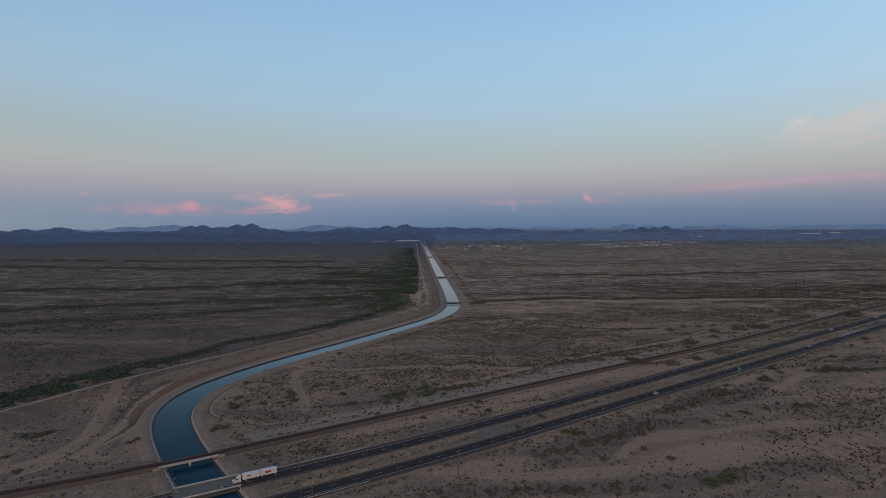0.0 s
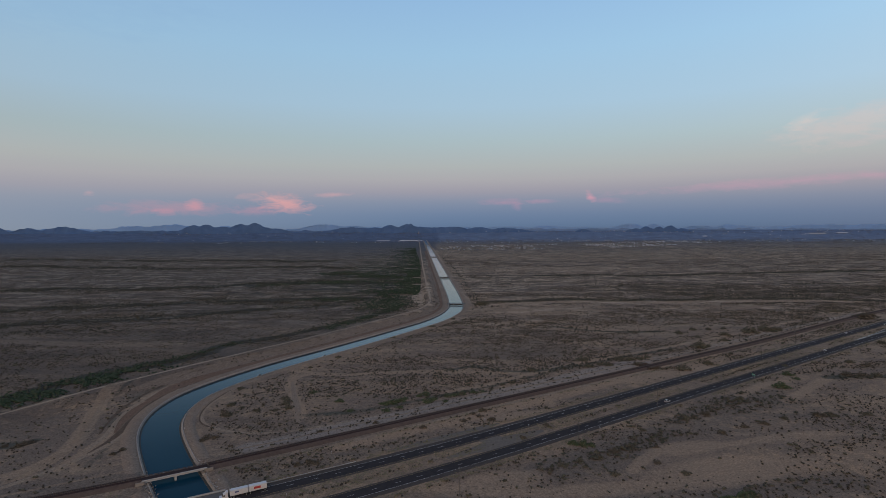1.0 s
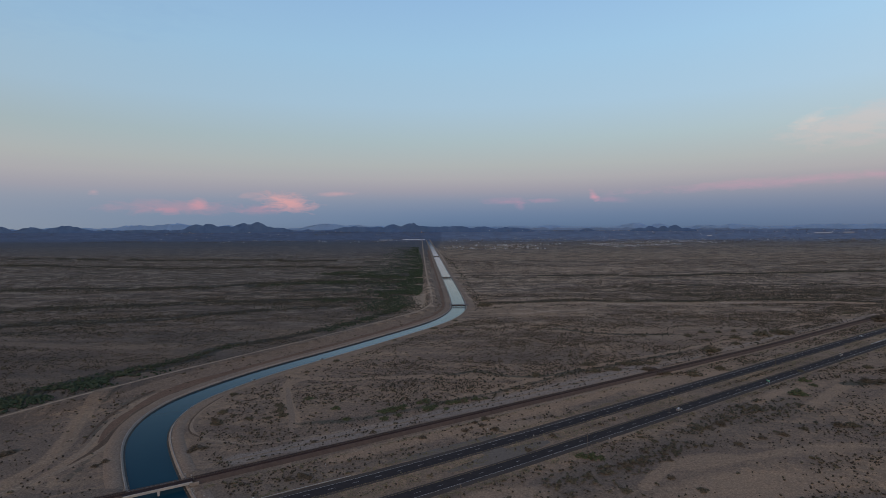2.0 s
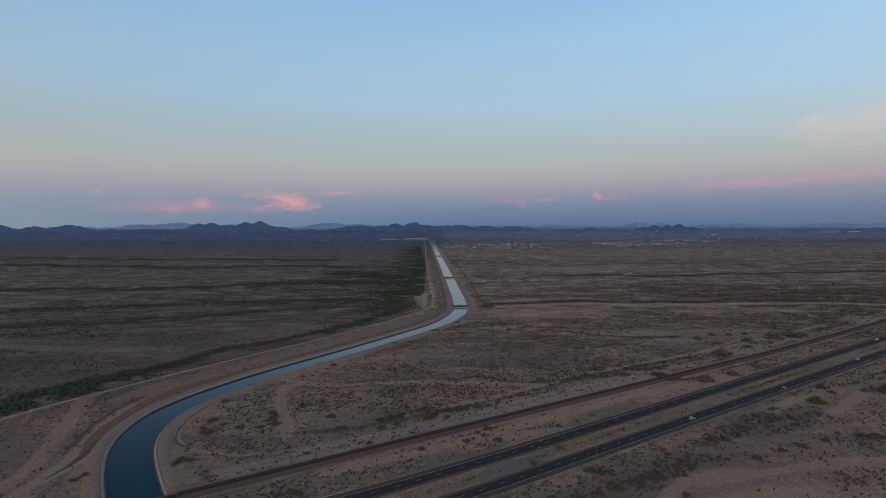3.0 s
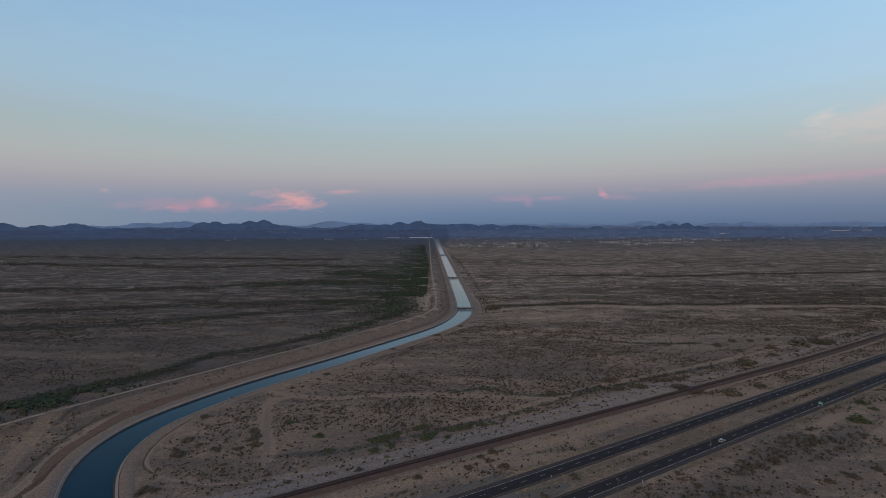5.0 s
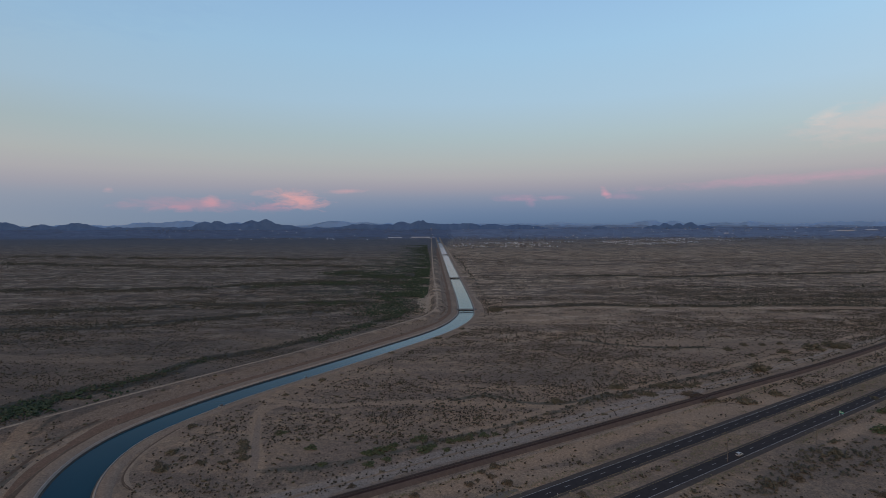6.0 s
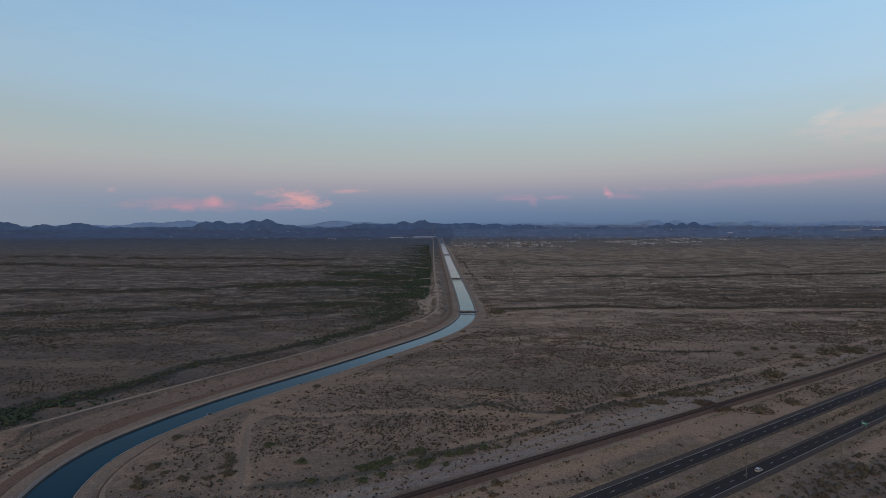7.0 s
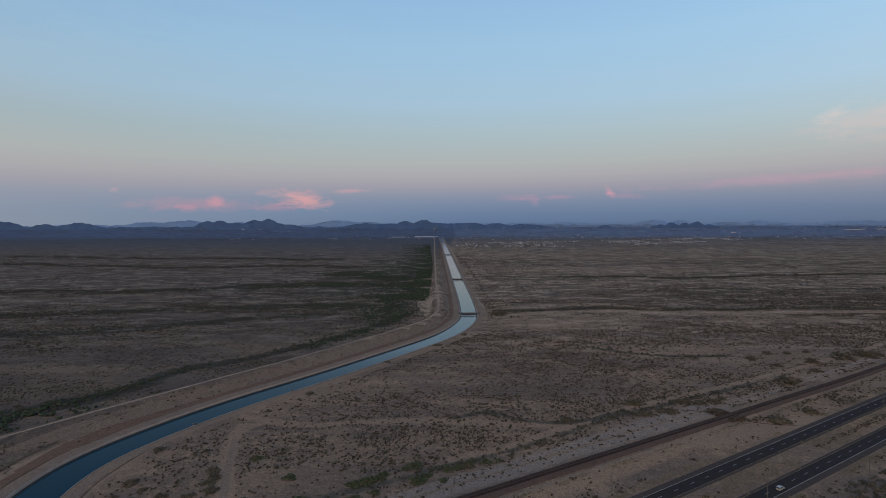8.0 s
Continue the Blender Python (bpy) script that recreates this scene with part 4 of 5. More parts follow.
# ---- hills on the horizon ----
def hill_material(name, a, b):
    m, t, s, co = material(name, 1.0, 0.0, 0.0)
    f = grain(t, co, 0.012, 6.0, 0.6)
    t.links.new(blend(t, ramp(t, f, [(0.35, (0, 0, 0)), (0.65, (1, 1, 1))]), a, b), s.inputs["Base Color"])
    return m


def hills(name, label, peaks, y, deep, low, mat, seed, east=0.0):
    """east: how much lower the range lies east of the canal."""
    x = np.arange(-5400, 5400, 10.0)
    low = low - east * ease(-150, 150, x)
    top = low + 16 * (drift(x / 260, x * 0 + seed, seed, 4) - 0.3)
    for cx, h, w in peaks:
        k = np.abs(x - cx) / (w * 1.25)
        top = np.maximum(top, low + (h - low) * np.clip(1.02 - 0.58 * k ** 1.35, 0, 1))
    top = top + 20 * (drift(x / 80, x * 0 + seed, seed + 3, 5) - 0.5) + 10 * (drift(x / 26, x * 0 + seed, seed + 8, 3) - 0.5)
    rows = np.array([-1, -0.7, -0.4, -0.15, 0, 0.3, 1.0])
    X = np.repeat(x[:, None], len(rows), 1)
    Y = y + rows[None] * deep + 30 * (drift(X / 120, rows[None] * 3 + X * 0, seed + 5, 3) - 0.5)
    prof = np.array([0, 0.3, 0.62, 0.88, 1.0, 0.8, 0.0])
    foot = -40.0
    cut = 0.72 + 0.56 * drift(X / 70, rows[None] * 2.2 + X * 0, seed + 7, 3)
    Z = foot + (top[:, None] - foot) * prof[None] * np.where((prof[None] > 0.05) & (prof[None] < 0.95), cut, 1.0)
    n, k = X.shape
    c = (np.arange(n - 1)[:, None] * k + np.arange(k - 1)[None]).ravel()
    ob = mesh_of(name, np.stack([X.ravel(), Y.ravel(), Z.ravel()], 1), np.stack([c, c + k, c + k + 1, c + 1], 1), mat, False)
    return tagged(ob, label, "mountains", kind="structure")


NEAR_HILL = hill_material("near_hazed_rock", (0.046, 0.088, 0.185), (0.060, 0.108, 0.215))
MID_HILL = hill_material("mid_hazed_rock", (0.090, 0.155, 0.290), (0.110, 0.180, 0.320))
FAR_HILL = hill_material("far_hazed_rock", (0.122, 0.220, 0.415), (0.136, 0.238, 0.440))
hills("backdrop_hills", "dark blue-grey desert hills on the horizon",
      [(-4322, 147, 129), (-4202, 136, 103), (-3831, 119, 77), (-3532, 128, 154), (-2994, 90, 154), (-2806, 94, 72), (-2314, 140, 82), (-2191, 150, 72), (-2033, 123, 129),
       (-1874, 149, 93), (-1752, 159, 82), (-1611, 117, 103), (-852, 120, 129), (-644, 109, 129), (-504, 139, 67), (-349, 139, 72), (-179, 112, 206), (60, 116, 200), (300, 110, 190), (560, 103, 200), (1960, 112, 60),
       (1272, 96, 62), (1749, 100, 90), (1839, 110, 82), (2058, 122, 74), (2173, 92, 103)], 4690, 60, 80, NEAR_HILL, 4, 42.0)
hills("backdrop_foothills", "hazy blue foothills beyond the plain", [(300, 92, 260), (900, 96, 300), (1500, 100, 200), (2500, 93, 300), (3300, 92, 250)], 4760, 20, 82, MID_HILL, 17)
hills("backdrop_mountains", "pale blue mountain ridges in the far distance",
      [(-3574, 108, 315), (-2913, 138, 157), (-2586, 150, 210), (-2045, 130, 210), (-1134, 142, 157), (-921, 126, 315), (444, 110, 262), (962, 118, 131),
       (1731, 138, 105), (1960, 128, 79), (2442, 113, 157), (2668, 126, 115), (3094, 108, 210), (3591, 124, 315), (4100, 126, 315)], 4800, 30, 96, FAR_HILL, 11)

# ---- scrub: thousands of small desert shrubs ----
def leaf_material(name, a, b, c):
    m, t, s, co = material(name, 0.9, 0.0, 0.1)
    geo = t.nodes.new("ShaderNodeNewGeometry")
    pick = ramp(t, geo.outputs["Random Per Island"], [(0.0, a), (0.5, b), (1.0, c)])
    f = grain(t, co, 2.2, 4.0, 0.7)
    k = ramp(t, f, [(0.3, (0.55, 0.55, 0.55)), (0.7, (1.25, 1.25, 1.25))])
    t.links.new(blend(t, 1.0, pick, k, "MULTIPLY"), s.inputs["Base Color"])
    return m


SCRUB = leaf_material("dry_scrub", (0.049, 0.039, 0.031), (0.043, 0.039, 0.029), (0.078, 0.062, 0.045))
OLIVE = leaf_material("olive_scrub", (0.058, 0.056, 0.041), (0.082, 0.075, 0.054), (0.125, 0.108, 0.078))
DRY_LEAF = leaf_material("dry_bush_twigs", (0.074, 0.061, 0.048), (0.072, 0.062, 0.046), (0.130, 0.104, 0.078))
WASH_LEAF = leaf_material("grey_olive_wash_scrub", (0.040, 0.041, 0.031), (0.050, 0.050, 0.038), (0.074, 0.067, 0.051))
GREEN = leaf_material("green_thicket", (0.024, 0.040, 0.024), (0.036, 0.055, 0.034), (0.058, 0.069, 0.046))
STRAW = leaf_material("straw_weeds", (0.125, 0.112, 0.066), (0.165, 0.146, 0.090), (0.105, 0.096, 0.060))

_g = (1 + 5 ** 0.5) / 2
ICO = np.array([(-1, _g, 0), (1, _g, 0), (-1, -_g, 0), (1, -_g, 0), (0, -1, _g), (0, 1, _g), (0, -1, -_g), (0, 1, -_g), (_g, 0, -1), (_g, 0, 1), (-_g, 0, -1), (-_g, 0, 1)], float)
ICO /= np.linalg.norm(ICO[0])
ICO_F = np.array([(0, 11, 5), (0, 5, 1), (0, 1, 7), (0, 7, 10), (0, 10, 11), (1, 5, 9), (5, 11, 4), (11, 10, 2), (10, 7, 6), (7, 1, 8),
                  (3, 9, 4), (3, 4, 2), (3, 2, 6), (3, 6, 8), (3, 8, 9), (4, 9, 5), (2, 4, 11), (6, 2, 10), (8, 6, 7), (9, 8, 1)])
OCT = np.array([(1, 0, 0), (-1, 0, 0), (0, 1, 0), (0, -1, 0), (0, 0, 1), (0, 0, -0.6)], float)
OCT_F = np.array([(0, 2, 4), (2, 1, 4), (1, 3, 4), (3, 0, 4), (2, 0, 5), (1, 2, 5), (3, 1, 5), (0, 3, 5)])
# a low five-sided tuft for scrub that is only ever seen from far off
TUFT = np.array([(1, 0.1, -0.8), (0.2, 1, -0.8), (-0.9, 0.6, -0.8), (-0.7, -0.8, -0.8), (0.5, -0.9, -0.8), (0, 0, 1)], float)
TUFT_F = np.array([(0, 1, 5), (1, 2, 5), (2, 3, 5), (3, 4, 5), (4, 0, 5)])
rng = np.random.default_rng(7)


def clumps(x, y, z, r, tall, solid=ICO, faces=ICO_F, ragged=0.35):
    """Ragged clumps at many places: vertices and faces."""
    n, k = len(x), len(solid)
    v = np.repeat(solid[None], n, 0) * (1 + ragged * (rng.random((n, k, 1)) * 2 - 1))
    a = rng.random(n) * 6.283
    vx = v[:, :, 0] * np.cos(a)[:, None] - v[:, :, 1] * np.sin(a)[:, None]
    vy = v[:, :, 0] * np.sin(a)[:, None] + v[:, :, 1] * np.cos(a)[:, None]
    st = 0.75 + 0.5 * rng.random(n)
    V = np.stack([x[:, None] + vx * (r * st)[:, None], y[:, None] + vy * (r / st)[:, None], z[:, None] + (v[:, :, 2] * 0.5 + 0.42) * (2 * r * tall)[:, None]], 2)
    F = faces[None] + (np.arange(n) * k)[:, None, None]
    return V.reshape(-1, 3), F.reshape(-1, 3)


def stuff(name, sets, mat, label, category):
    V, F, at = [], [], 0
    for v, f in sets:
        V.append(v)
        F.append(f + at)
        at += len(v)
    ob = mesh_of(name, np.concatenate(V), np.concatenate(F), mat)
    return tagged(ob, label, category, kind="stuff")


def in_view(x, y, margin=40.0):
    return np.where(y > 215, np.abs(x) < 0.93 * y + margin, np.abs(x) < 240)


def scatter(n, x0, x1, y0, y1):
    return x0 + (x1 - x0) * rng.random(n), y0 + (y1 - y0) * rng.random(n)


def levee_clear(x, y, half=6.0):
    d, side, run = distance_to(LEVEE_COARSE, x, y)
    return d > half, side, d


# open scrub, thicker in some drifts than in others
def open_scrub(n, x0, x1, y0, y1, keep_power=1.0):
    x, y = scatter(n, x0, x1, y0, y1)
    m = in_view(x, y)
    x, y = x[m], y[m]
    u, v = x * 0.97 + y * 0.24, y * 0.97 - x * 0.24
    u, v = np.where(y < near_road_y(x), u, x), np.where(y < near_road_y(x), v, y)
    dens = drift(u / 120 + 40, v / 45 + 7, 31, 3)
    fine = drift(u / 20, v / 11, 37, 2)
    dens = np.clip((dens - 0.28) * 3.2, 0.08, 1.0) * np.clip((fine - 0.22) * 2.8, 0.12, 1)
    f = soil(x, y)
    for name, target in (("crust", 0.75 * fine + 0.18), ("litter_shade", 0.6 * fine + 0.1), ("gravel", 0.20), ("sand", 0.02)):
        dens = dens * (1 - f[name]) + f[name] * target
    ok = (rng.random(len(x)) < dens ** keep_power) & clear_of(x, y)
    free, side, d = levee_clear(x, y)
    ok &= free
    # the strip inside the levee and the sandy flats south of the highway grow little
    cd, cside, run = distance_to(COARSE, x, y)
    inside = (cside > 0) & (side < 0)
    ok &= ~(inside & (rng.random(len(x)) < 0.72))
    sand = (y < near_road_y(x) - 16) & (drift(u / 80 + 3, v / 17 + 5, 51, 2) < 0.46)
    ok &= ~(sand & (rng.random(len(x)) < 0.75))
    ok &= ~((side > 0) & (rng.random(len(x)) < 0.45))
    ok &= rng.random(len(x)) < np.clip((3300 - y) / 1500, 0.25, 1)
    ok &= ~((y < near_road_y(x) - 14) & (rng.random(len(x)) < 0.35))
    return x[ok], y[ok]


x, y = open_scrub(240000, -600, 700, 215, 640)
xs_, ys_ = open_scrub(45000, -240, 240, -80, 215)
x, y = np.concatenate([x, xs_]), np.concatenate([y, ys_])
r = 0.28 + 0.40 * rng.random(len(x)) ** 2.2
big = r > 0.46
z = land(x, y)
stuff("scrub", [clumps(x[big], y[big], z[big], r[big], 0.62 + 0.2 * rng.random(big.sum())), clumps(x[~big], y[~big], z[~big], r[~big], 0.7 + 0 * x[~big], OCT, OCT_F)], SCRUB, "low dry brown creosote scrub dotted over the desert", "shrubs")
x, y = open_scrub(26000, -600, 700, 215, 900)
r = 0.7 + 0.7 * rng.random(len(x)) ** 2
z = land(x, y)
sets = []
for _ in range(3):
    k = len(x)
    sets.append(clumps(x + rng.normal(0, 0.55, k), y + rng.normal(0, 0.45, k), z + 0.1 * rng.random(k), r * 0.62, 0.66 + 0 * x, ICO, ICO_F, 0.45))
stuff("olive_scrub", sets, OLIVE, "larger grey-olive desert shrubs scattered over the plain", "shrubs")
x, y = open_scrub(240000, -1050, 1050, 640, 1080)
r = 0.40 + 0.60 * rng.random(len(x)) ** 2.0
stuff("scrub", [clumps(x, y, land(x, y), r, 0.7 + 0 * x, TUFT, TUFT_F)], SCRUB, "low dry brown scrub dotted over the desert", "shrubs")
x, y = open_scrub(200000, -2000, 2000, 1080, 2200)
far_x, far_y = open_scrub(110000, -2600, 2900, 2200, 3300)
x, y = np.concatenate([x, far_x]), np.concatenate([y, far_y])
r = 0.60 + 0.9 * rng.random(len(x)) ** 2
stuff("scrub", [clumps(x, y, land(x, y), r, 0.6 + 0 * x, TUFT, TUFT_F)], SCRUB, "distant dry scrub dotted over the desert", "shrubs")

RUBBLE = leaf_material("broken_rock", (0.16, 0.14, 0.12), (0.22, 0.195, 0.17), (0.33, 0.30, 0.265))
sets = []
for sgn in (1, -1):
    edge = offset_line(resample(RUBBLE_LINE, 0.7), sgn * (HALF + 0.4))
    k = len(edge)
    for spread in (0.5, 1.6):
        sets.append(clumps(edge[:, 0] + rng.normal(0, spread, k), edge[:, 1] + rng.normal(0, spread, k), np.full(k, LIP), 0.25 + 0.4 * rng.random(k) ** 2, np.full(k, 0.6), OCT, OCT_F, 0.45))
stuff("riprap", sets, RUBBLE, "pale broken rock along the canal lip between the bridges", "rocks")

# washes: long dark lines of taller bushes across the plain
WASHES = [(pts, 1.5 * half, k * (1.5 if half < 10 else 1.1)) for pts, half, k, name in STRIPS if name == "litter_shade" and half < 50]
WASHES += [(pts, half, 0.95 * k) for pts, half, k, name in STRIPS if name == "crust"]
sets = []
for pts, wide, gain in WASHES:
    line = resample(poly_smooth(pts, 2), 4.0)
    wide *= 1.25
    n = int(len(line) * 4.0 * wide / (11.0 if line[0, 1] > 500 else 9.0) * gain)
    i = rng.integers(0, len(line), n)
    run = i * 4.0
    off = rng.normal(0, wide * 0.5, n) + (drift(run / 60.0, run * 0, 61, 3) - 0.5) * wide * 2.4
    x, y = line[i, 0] + rng.normal(0, 3, n), line[i, 1] + off
    keep = (drift(x / 60, y / 22, 71, 3) > (0.2 if gain > 1.3 else 0.36)) & clear_of(x, y, 30) & in_view(x, y, 100)
    free, side, d = levee_clear(x, y, 14)
    cd, cside, crun = distance_to(COARSE, x, y)
    keep &= free & ~((side < 0) & (cside > 0))
    x, y = x[keep], y[keep]
    sets.append(clumps(x, y, land(x, y), 0.5 + 1.0 * rng.random(len(x)) ** 2 + 0.0004 * y, 0.7 + 0 * x, OCT, OCT_F))
stuff("wash_scrub", sets, WASH_LEAF, "dark olive bushes lining dry desert washes", "shrubs")

# green thickets at the foot of the levee and beside the straight canal
sets = []
NEAR_THICKETS = [
    (offset_line(LEVEE[(LEVEE[:, 1] > 290) & (LEVEE[:, 1] < 462)], 38.0)[::3], 17, 2100, 1.0),
    ([(-318, 425), (-285, 462), (-262, 490)], 9, 160, 0.8),
    ([(-262, 490), (-240, 535), (-225, 572)], 7, 150, 0.9),
    ([(-150, 640), (-110, 712), (-78, 780), (-70, 840)], 12, 700, 1.1),
    ([(-105, 790), (-95, 900), (-100, 1000)], 34, 1500, 1.2),
    ([(-170, 900), (-230, 890)], 30, 420, 1.1),
]
FAR_THICKETS = [
    ([(-110, 960), (-118, 1200), (-130, 1380), (-140, 1600)], 45, 5200, 1.5),
    ([(-110, 1290), (-210, 1300), (-310, 1370)], 46, 1600, 1.3),
    ([(-90, 1180), (-180, 1165), (-300, 1150), (-400, 1090)], 30, 900, 1.2),
    ([(-190, 1150), (-280, 1150)], 40, 420, 1.4),
    ([(-200, 1380), (-290, 1400)], 40, 380, 1.5),
    ([(-140, 1600), (-160, 1900), (-190, 2300), (-230, 2900)], 45, 2600, 1.8),
]
for pts, wide, n, r0 in NEAR_THICKETS + FAR_THICKETS:
    line = resample(poly_smooth(pts, 2), 3.0)
    i = rng.integers(0, len(line), n)
    x, y = line[i, 0] + rng.normal(0, wide * 0.6, n), line[i, 1] + rng.normal(0, wide * 0.5, n)
    if line[0, 1] > 950 and wide == 45:
        x = line[i, 0] + 62.0 - rng.exponential(wide, n)
    free, side, d = levee_clear(x, y, 7)
    keep = free & (side > 0) & (0.5 * drift(x / 22, y / 18, 81, 2) + 0.5 * drift(x / 60, y / 45, 83, 2) > 0.40)
    x, y = x[keep], y[keep]
    r = r0 * (0.55 + 0.9 * rng.random(len(x)))
    z = land(x, y)
    for _ in range(2):
        k = len(x)
        sets.append(clumps(x + rng.normal(0, 0.5, k) * r, y + rng.normal(0, 0.5, k) * r, z + rng.random(k) * r * 0.8, r * 0.75, 0.7 + 0 * x, ICO if y.mean() < 700 else OCT, ICO_F if y.mean() < 700 else OCT_F, 0.4))
stuff("thicket", sets, GREEN, "dense green thicket at the foot of the levee", "shrubs")

# straw weeds along the verges and in the median
sets = []
for fn, off, n, wide in ((far_road_y, 9.6, 2600, 1.5), (near_road_y, -9.8, 2800, 1.6), (far_road_y, -8.6, 2800, 2.2), (near_road_y, 9.0, 2600, 2.6), (rail_y, -9.5, 2200, 1.0)):
    x = -220 + 760 * rng.random(n)
    o = off + rng.normal(0, wide, n)
    y = fn(x) + o / 0.84
    keep = drift(x / 16, y / 16, 91, 2) > 0.42
    d, side, run = distance_to(COARSE, x, y)
    x, y = x[keep & (d > 18)], y[keep & (d > 18)]
    sets.append(clumps(x, y, land(x, y), 0.22 + 0.36 * rng.random(len(x)), 0.5 + 0 * x, OCT, OCT_F, 0.4))
stuff("verge_weeds", sets, STRAW, "straw-coloured dry weeds along the road verges", "weeds")


# ---- single bushes and small trees ----
def bush_mesh(seed):
    """A crown of many small ragged clumps with gaps, over its own limbs."""
    g = np.random.default_rng(seed)
    n = 200
    a, rad, h = g.random(n) * 6.283, np.sqrt(g.random(n)) * 1.05, g.random(n)
    lobes = 1 + 0.30 * np.sin(a * 3 + seed) + 0.18 * np.sin(a * 5 + 2 * seed) + 0.10 * np.sin(a * 9 + seed)
    x, y = np.cos(a) * rad * lobes, np.sin(a) * rad * lobes
    z = 0.10 + (1.20 - 0.95 * rad ** 2) * h * (0.75 + 0.35 * np.sin(a * 4 + 3 * seed))
    r = 0.07 + 0.13 * g.random(n) ** 1.6
    v = np.repeat(OCT[None], n, 0) * (1 + 0.5 * (g.random((n, 6, 1)) * 2 - 1)) * r[:, None, None] * np.array([1.2, 1.2, 0.9]) + np.stack([x, y, z], 1)[:, None]
    f = OCT_F[None] + (np.arange(n) * 6)[:, None, None]
    return v.reshape(-1, 3), f.reshape(-1, 3)


BARK = plain("grey_brown_bark", (0.09, 0.07, 0.055), (0.15, 0.12, 0.095), 3.0, 0.95)


def bush(kind, seed, mat, label):
    b = empty(kind, pose(0, 0, -500))
    v, f = bush_mesh(seed)
    crown = mesh_of("crown", v, f, mat)
    crown.parent = b
    bm = bmesh.new()
    g = random.Random(seed)
    for i in range(5):
        a = g.random() * 6.283
        rod((0.05 * math.cos(a), 0.05 * math.sin(a), -0.08), (0.5 * math.cos(a), 0.5 * math.sin(a), 0.75), 0.06, 0.025, 6, bm)
    part("trunk", bm, BARK, b)
    return tagged(b, label, "bush")


OLIVE_BUSHES = [bush("bush", s, OLIVE, "dusty olive desert bush on bare ground") for s in (1, 2, 3)]
MESQUITE = leaf_material("mesquite_leaves", (0.042, 0.056, 0.030), (0.064, 0.080, 0.043), (0.100, 0.108, 0.062))
GREEN_BUSHES = [bush("bush", s, MESQUITE, "green mesquite bush on the desert floor") for s in (4, 5)]
DRY_BUSHES = [bush("bush", s, DRY_LEAF, "dry brown desert bush on bare ground") for s in (6, 7)]


def plant(protos, spots, size, flat=0.75, jitter=0.25, group="desert bushes"):
    for i, (x, y, *k) in enumerate(spots):
        s = size * (1 + jitter * (2 * rng.random() - 1)) * (k[0] if k else 1.0)
        z = float(land(np.array([x]), np.array([y]))[0])
        p = protos[i % len(protos)]
        b = copy_thing(p, pose(x, y, z - 0.05, 0, 0, float(rng.random() * 360)))
        b.scale = (s, s * (0.85 + 0.3 * float(rng.random())), s * flat)
        tagged(b, group=group)


# bushes and small trees, spot by spot: x, y and the crown's half-width
plant(OLIVE_BUSHES, [(276, 611, 4.8), (302, 631, 4.5), (286, 589, 4.7), (266, 541, 8.8), (325, 602, 6.4), (310, 574, 4.2), (342, 636, 4.1), (363, 618, 8.7), (389, 625, 8.1), (399, 627, 7.2), (391, 638, 6.6), (150, 477, 4.8), (130, 471, 4.3), (130, 492, 5.9), (169, 497, 4.1), (176, 493, 4.5), (187, 496, 4.2), (211, 462, 6.0), (242, 479, 5.4), (226, 615, 3.3), (321, 631, 3.7)], 0.80, 0.75, 0.15, group="bushes along the railway")
plant(OLIVE_BUSHES, [(77, 460, 7.8), (107, 466, 3.6), (130, 471, 4.7), (142, 477, 4.8), (148, 475, 4.8), (131, 491, 6.9), (164, 496, 6.2), (195, 502, 5.4), (13, 398, 4.8), (9, 398, 4.1), (37, 410, 3.6), (47, 420, 3.5), (55, 424, 3.8), (66, 436, 2.9), (87, 452, 3.4), (99, 459, 3.5), (72, 369, 2.8), (26, 363, 4.2), (98, 385, 2.1), (134, 408, 3.2), (85, 374, 2.7)], 0.50, 0.72, 0.15, group="bushes along the railway")
plant(GREEN_BUSHES, [(-36, 380, 4.5), (-41, 377, 3.2), (-31, 384, 3.9), (-29, 388, 2.9), (-14, 397, 3.8), (-12, 381, 4.5), (-8, 386, 3.3), (-19, 394, 2.7), (3, 394, 3.8), (9, 396, 3.4), (14, 400, 4.4), (23, 403, 2.8), (30, 405, 2.8), (-45, 377, 2.6), (-101, 402, 3.4), (1, 382, 2.6), (-40, 364, 3.7), (-31, 370, 2.5), (-76, 382, 3.4), (-65, 363, 2.5)], 0.82, 0.66, 0.15, group="green bushes along the wash")
plant(OLIVE_BUSHES, [(-102, 402, 3.7), (-118, 388, 4.4), (-114, 381, 4.2), (-109, 368, 3.8), (-114, 376, 3.5), (-133, 410, 2.1), (-147, 355, 4.8), (-160, 410, 3.8), (-152, 374, 4.4), (-142, 368, 2.8), (-129, 362, 3.4), (-117, 363, 2.7), (-121, 470, 2.8), (-211, 465, 2.4), (-219, 451, 2.4)], 0.70, 0.72, 0.15, group="bushes inside the canal bend")
plant(DRY_BUSHES + OLIVE_BUSHES, [(190, 333, 3.9), (206, 338, 4.4), (224, 346, 5.3), (171, 324, 3.7), (259, 352, 7.8), (250, 352, 6.6), (381, 471, 7.1), (374, 482, 7.8), (469, 558, 9.3), (567, 753, 10.6), (571, 705, 18.5), (328, 605, 6.3), (301, 627, 5.3), (275, 606, 5.1), (285, 354, 5.8), (340, 441, 8.5), (352, 441, 8.6), (365, 441, 8.8), (308, 362, 4.9), (308, 472, 4.3), (123, 304, 3.4), (166, 348, 4.9)], 0.50, 0.72, 0.15, group="bushes on the plain south of the highway")
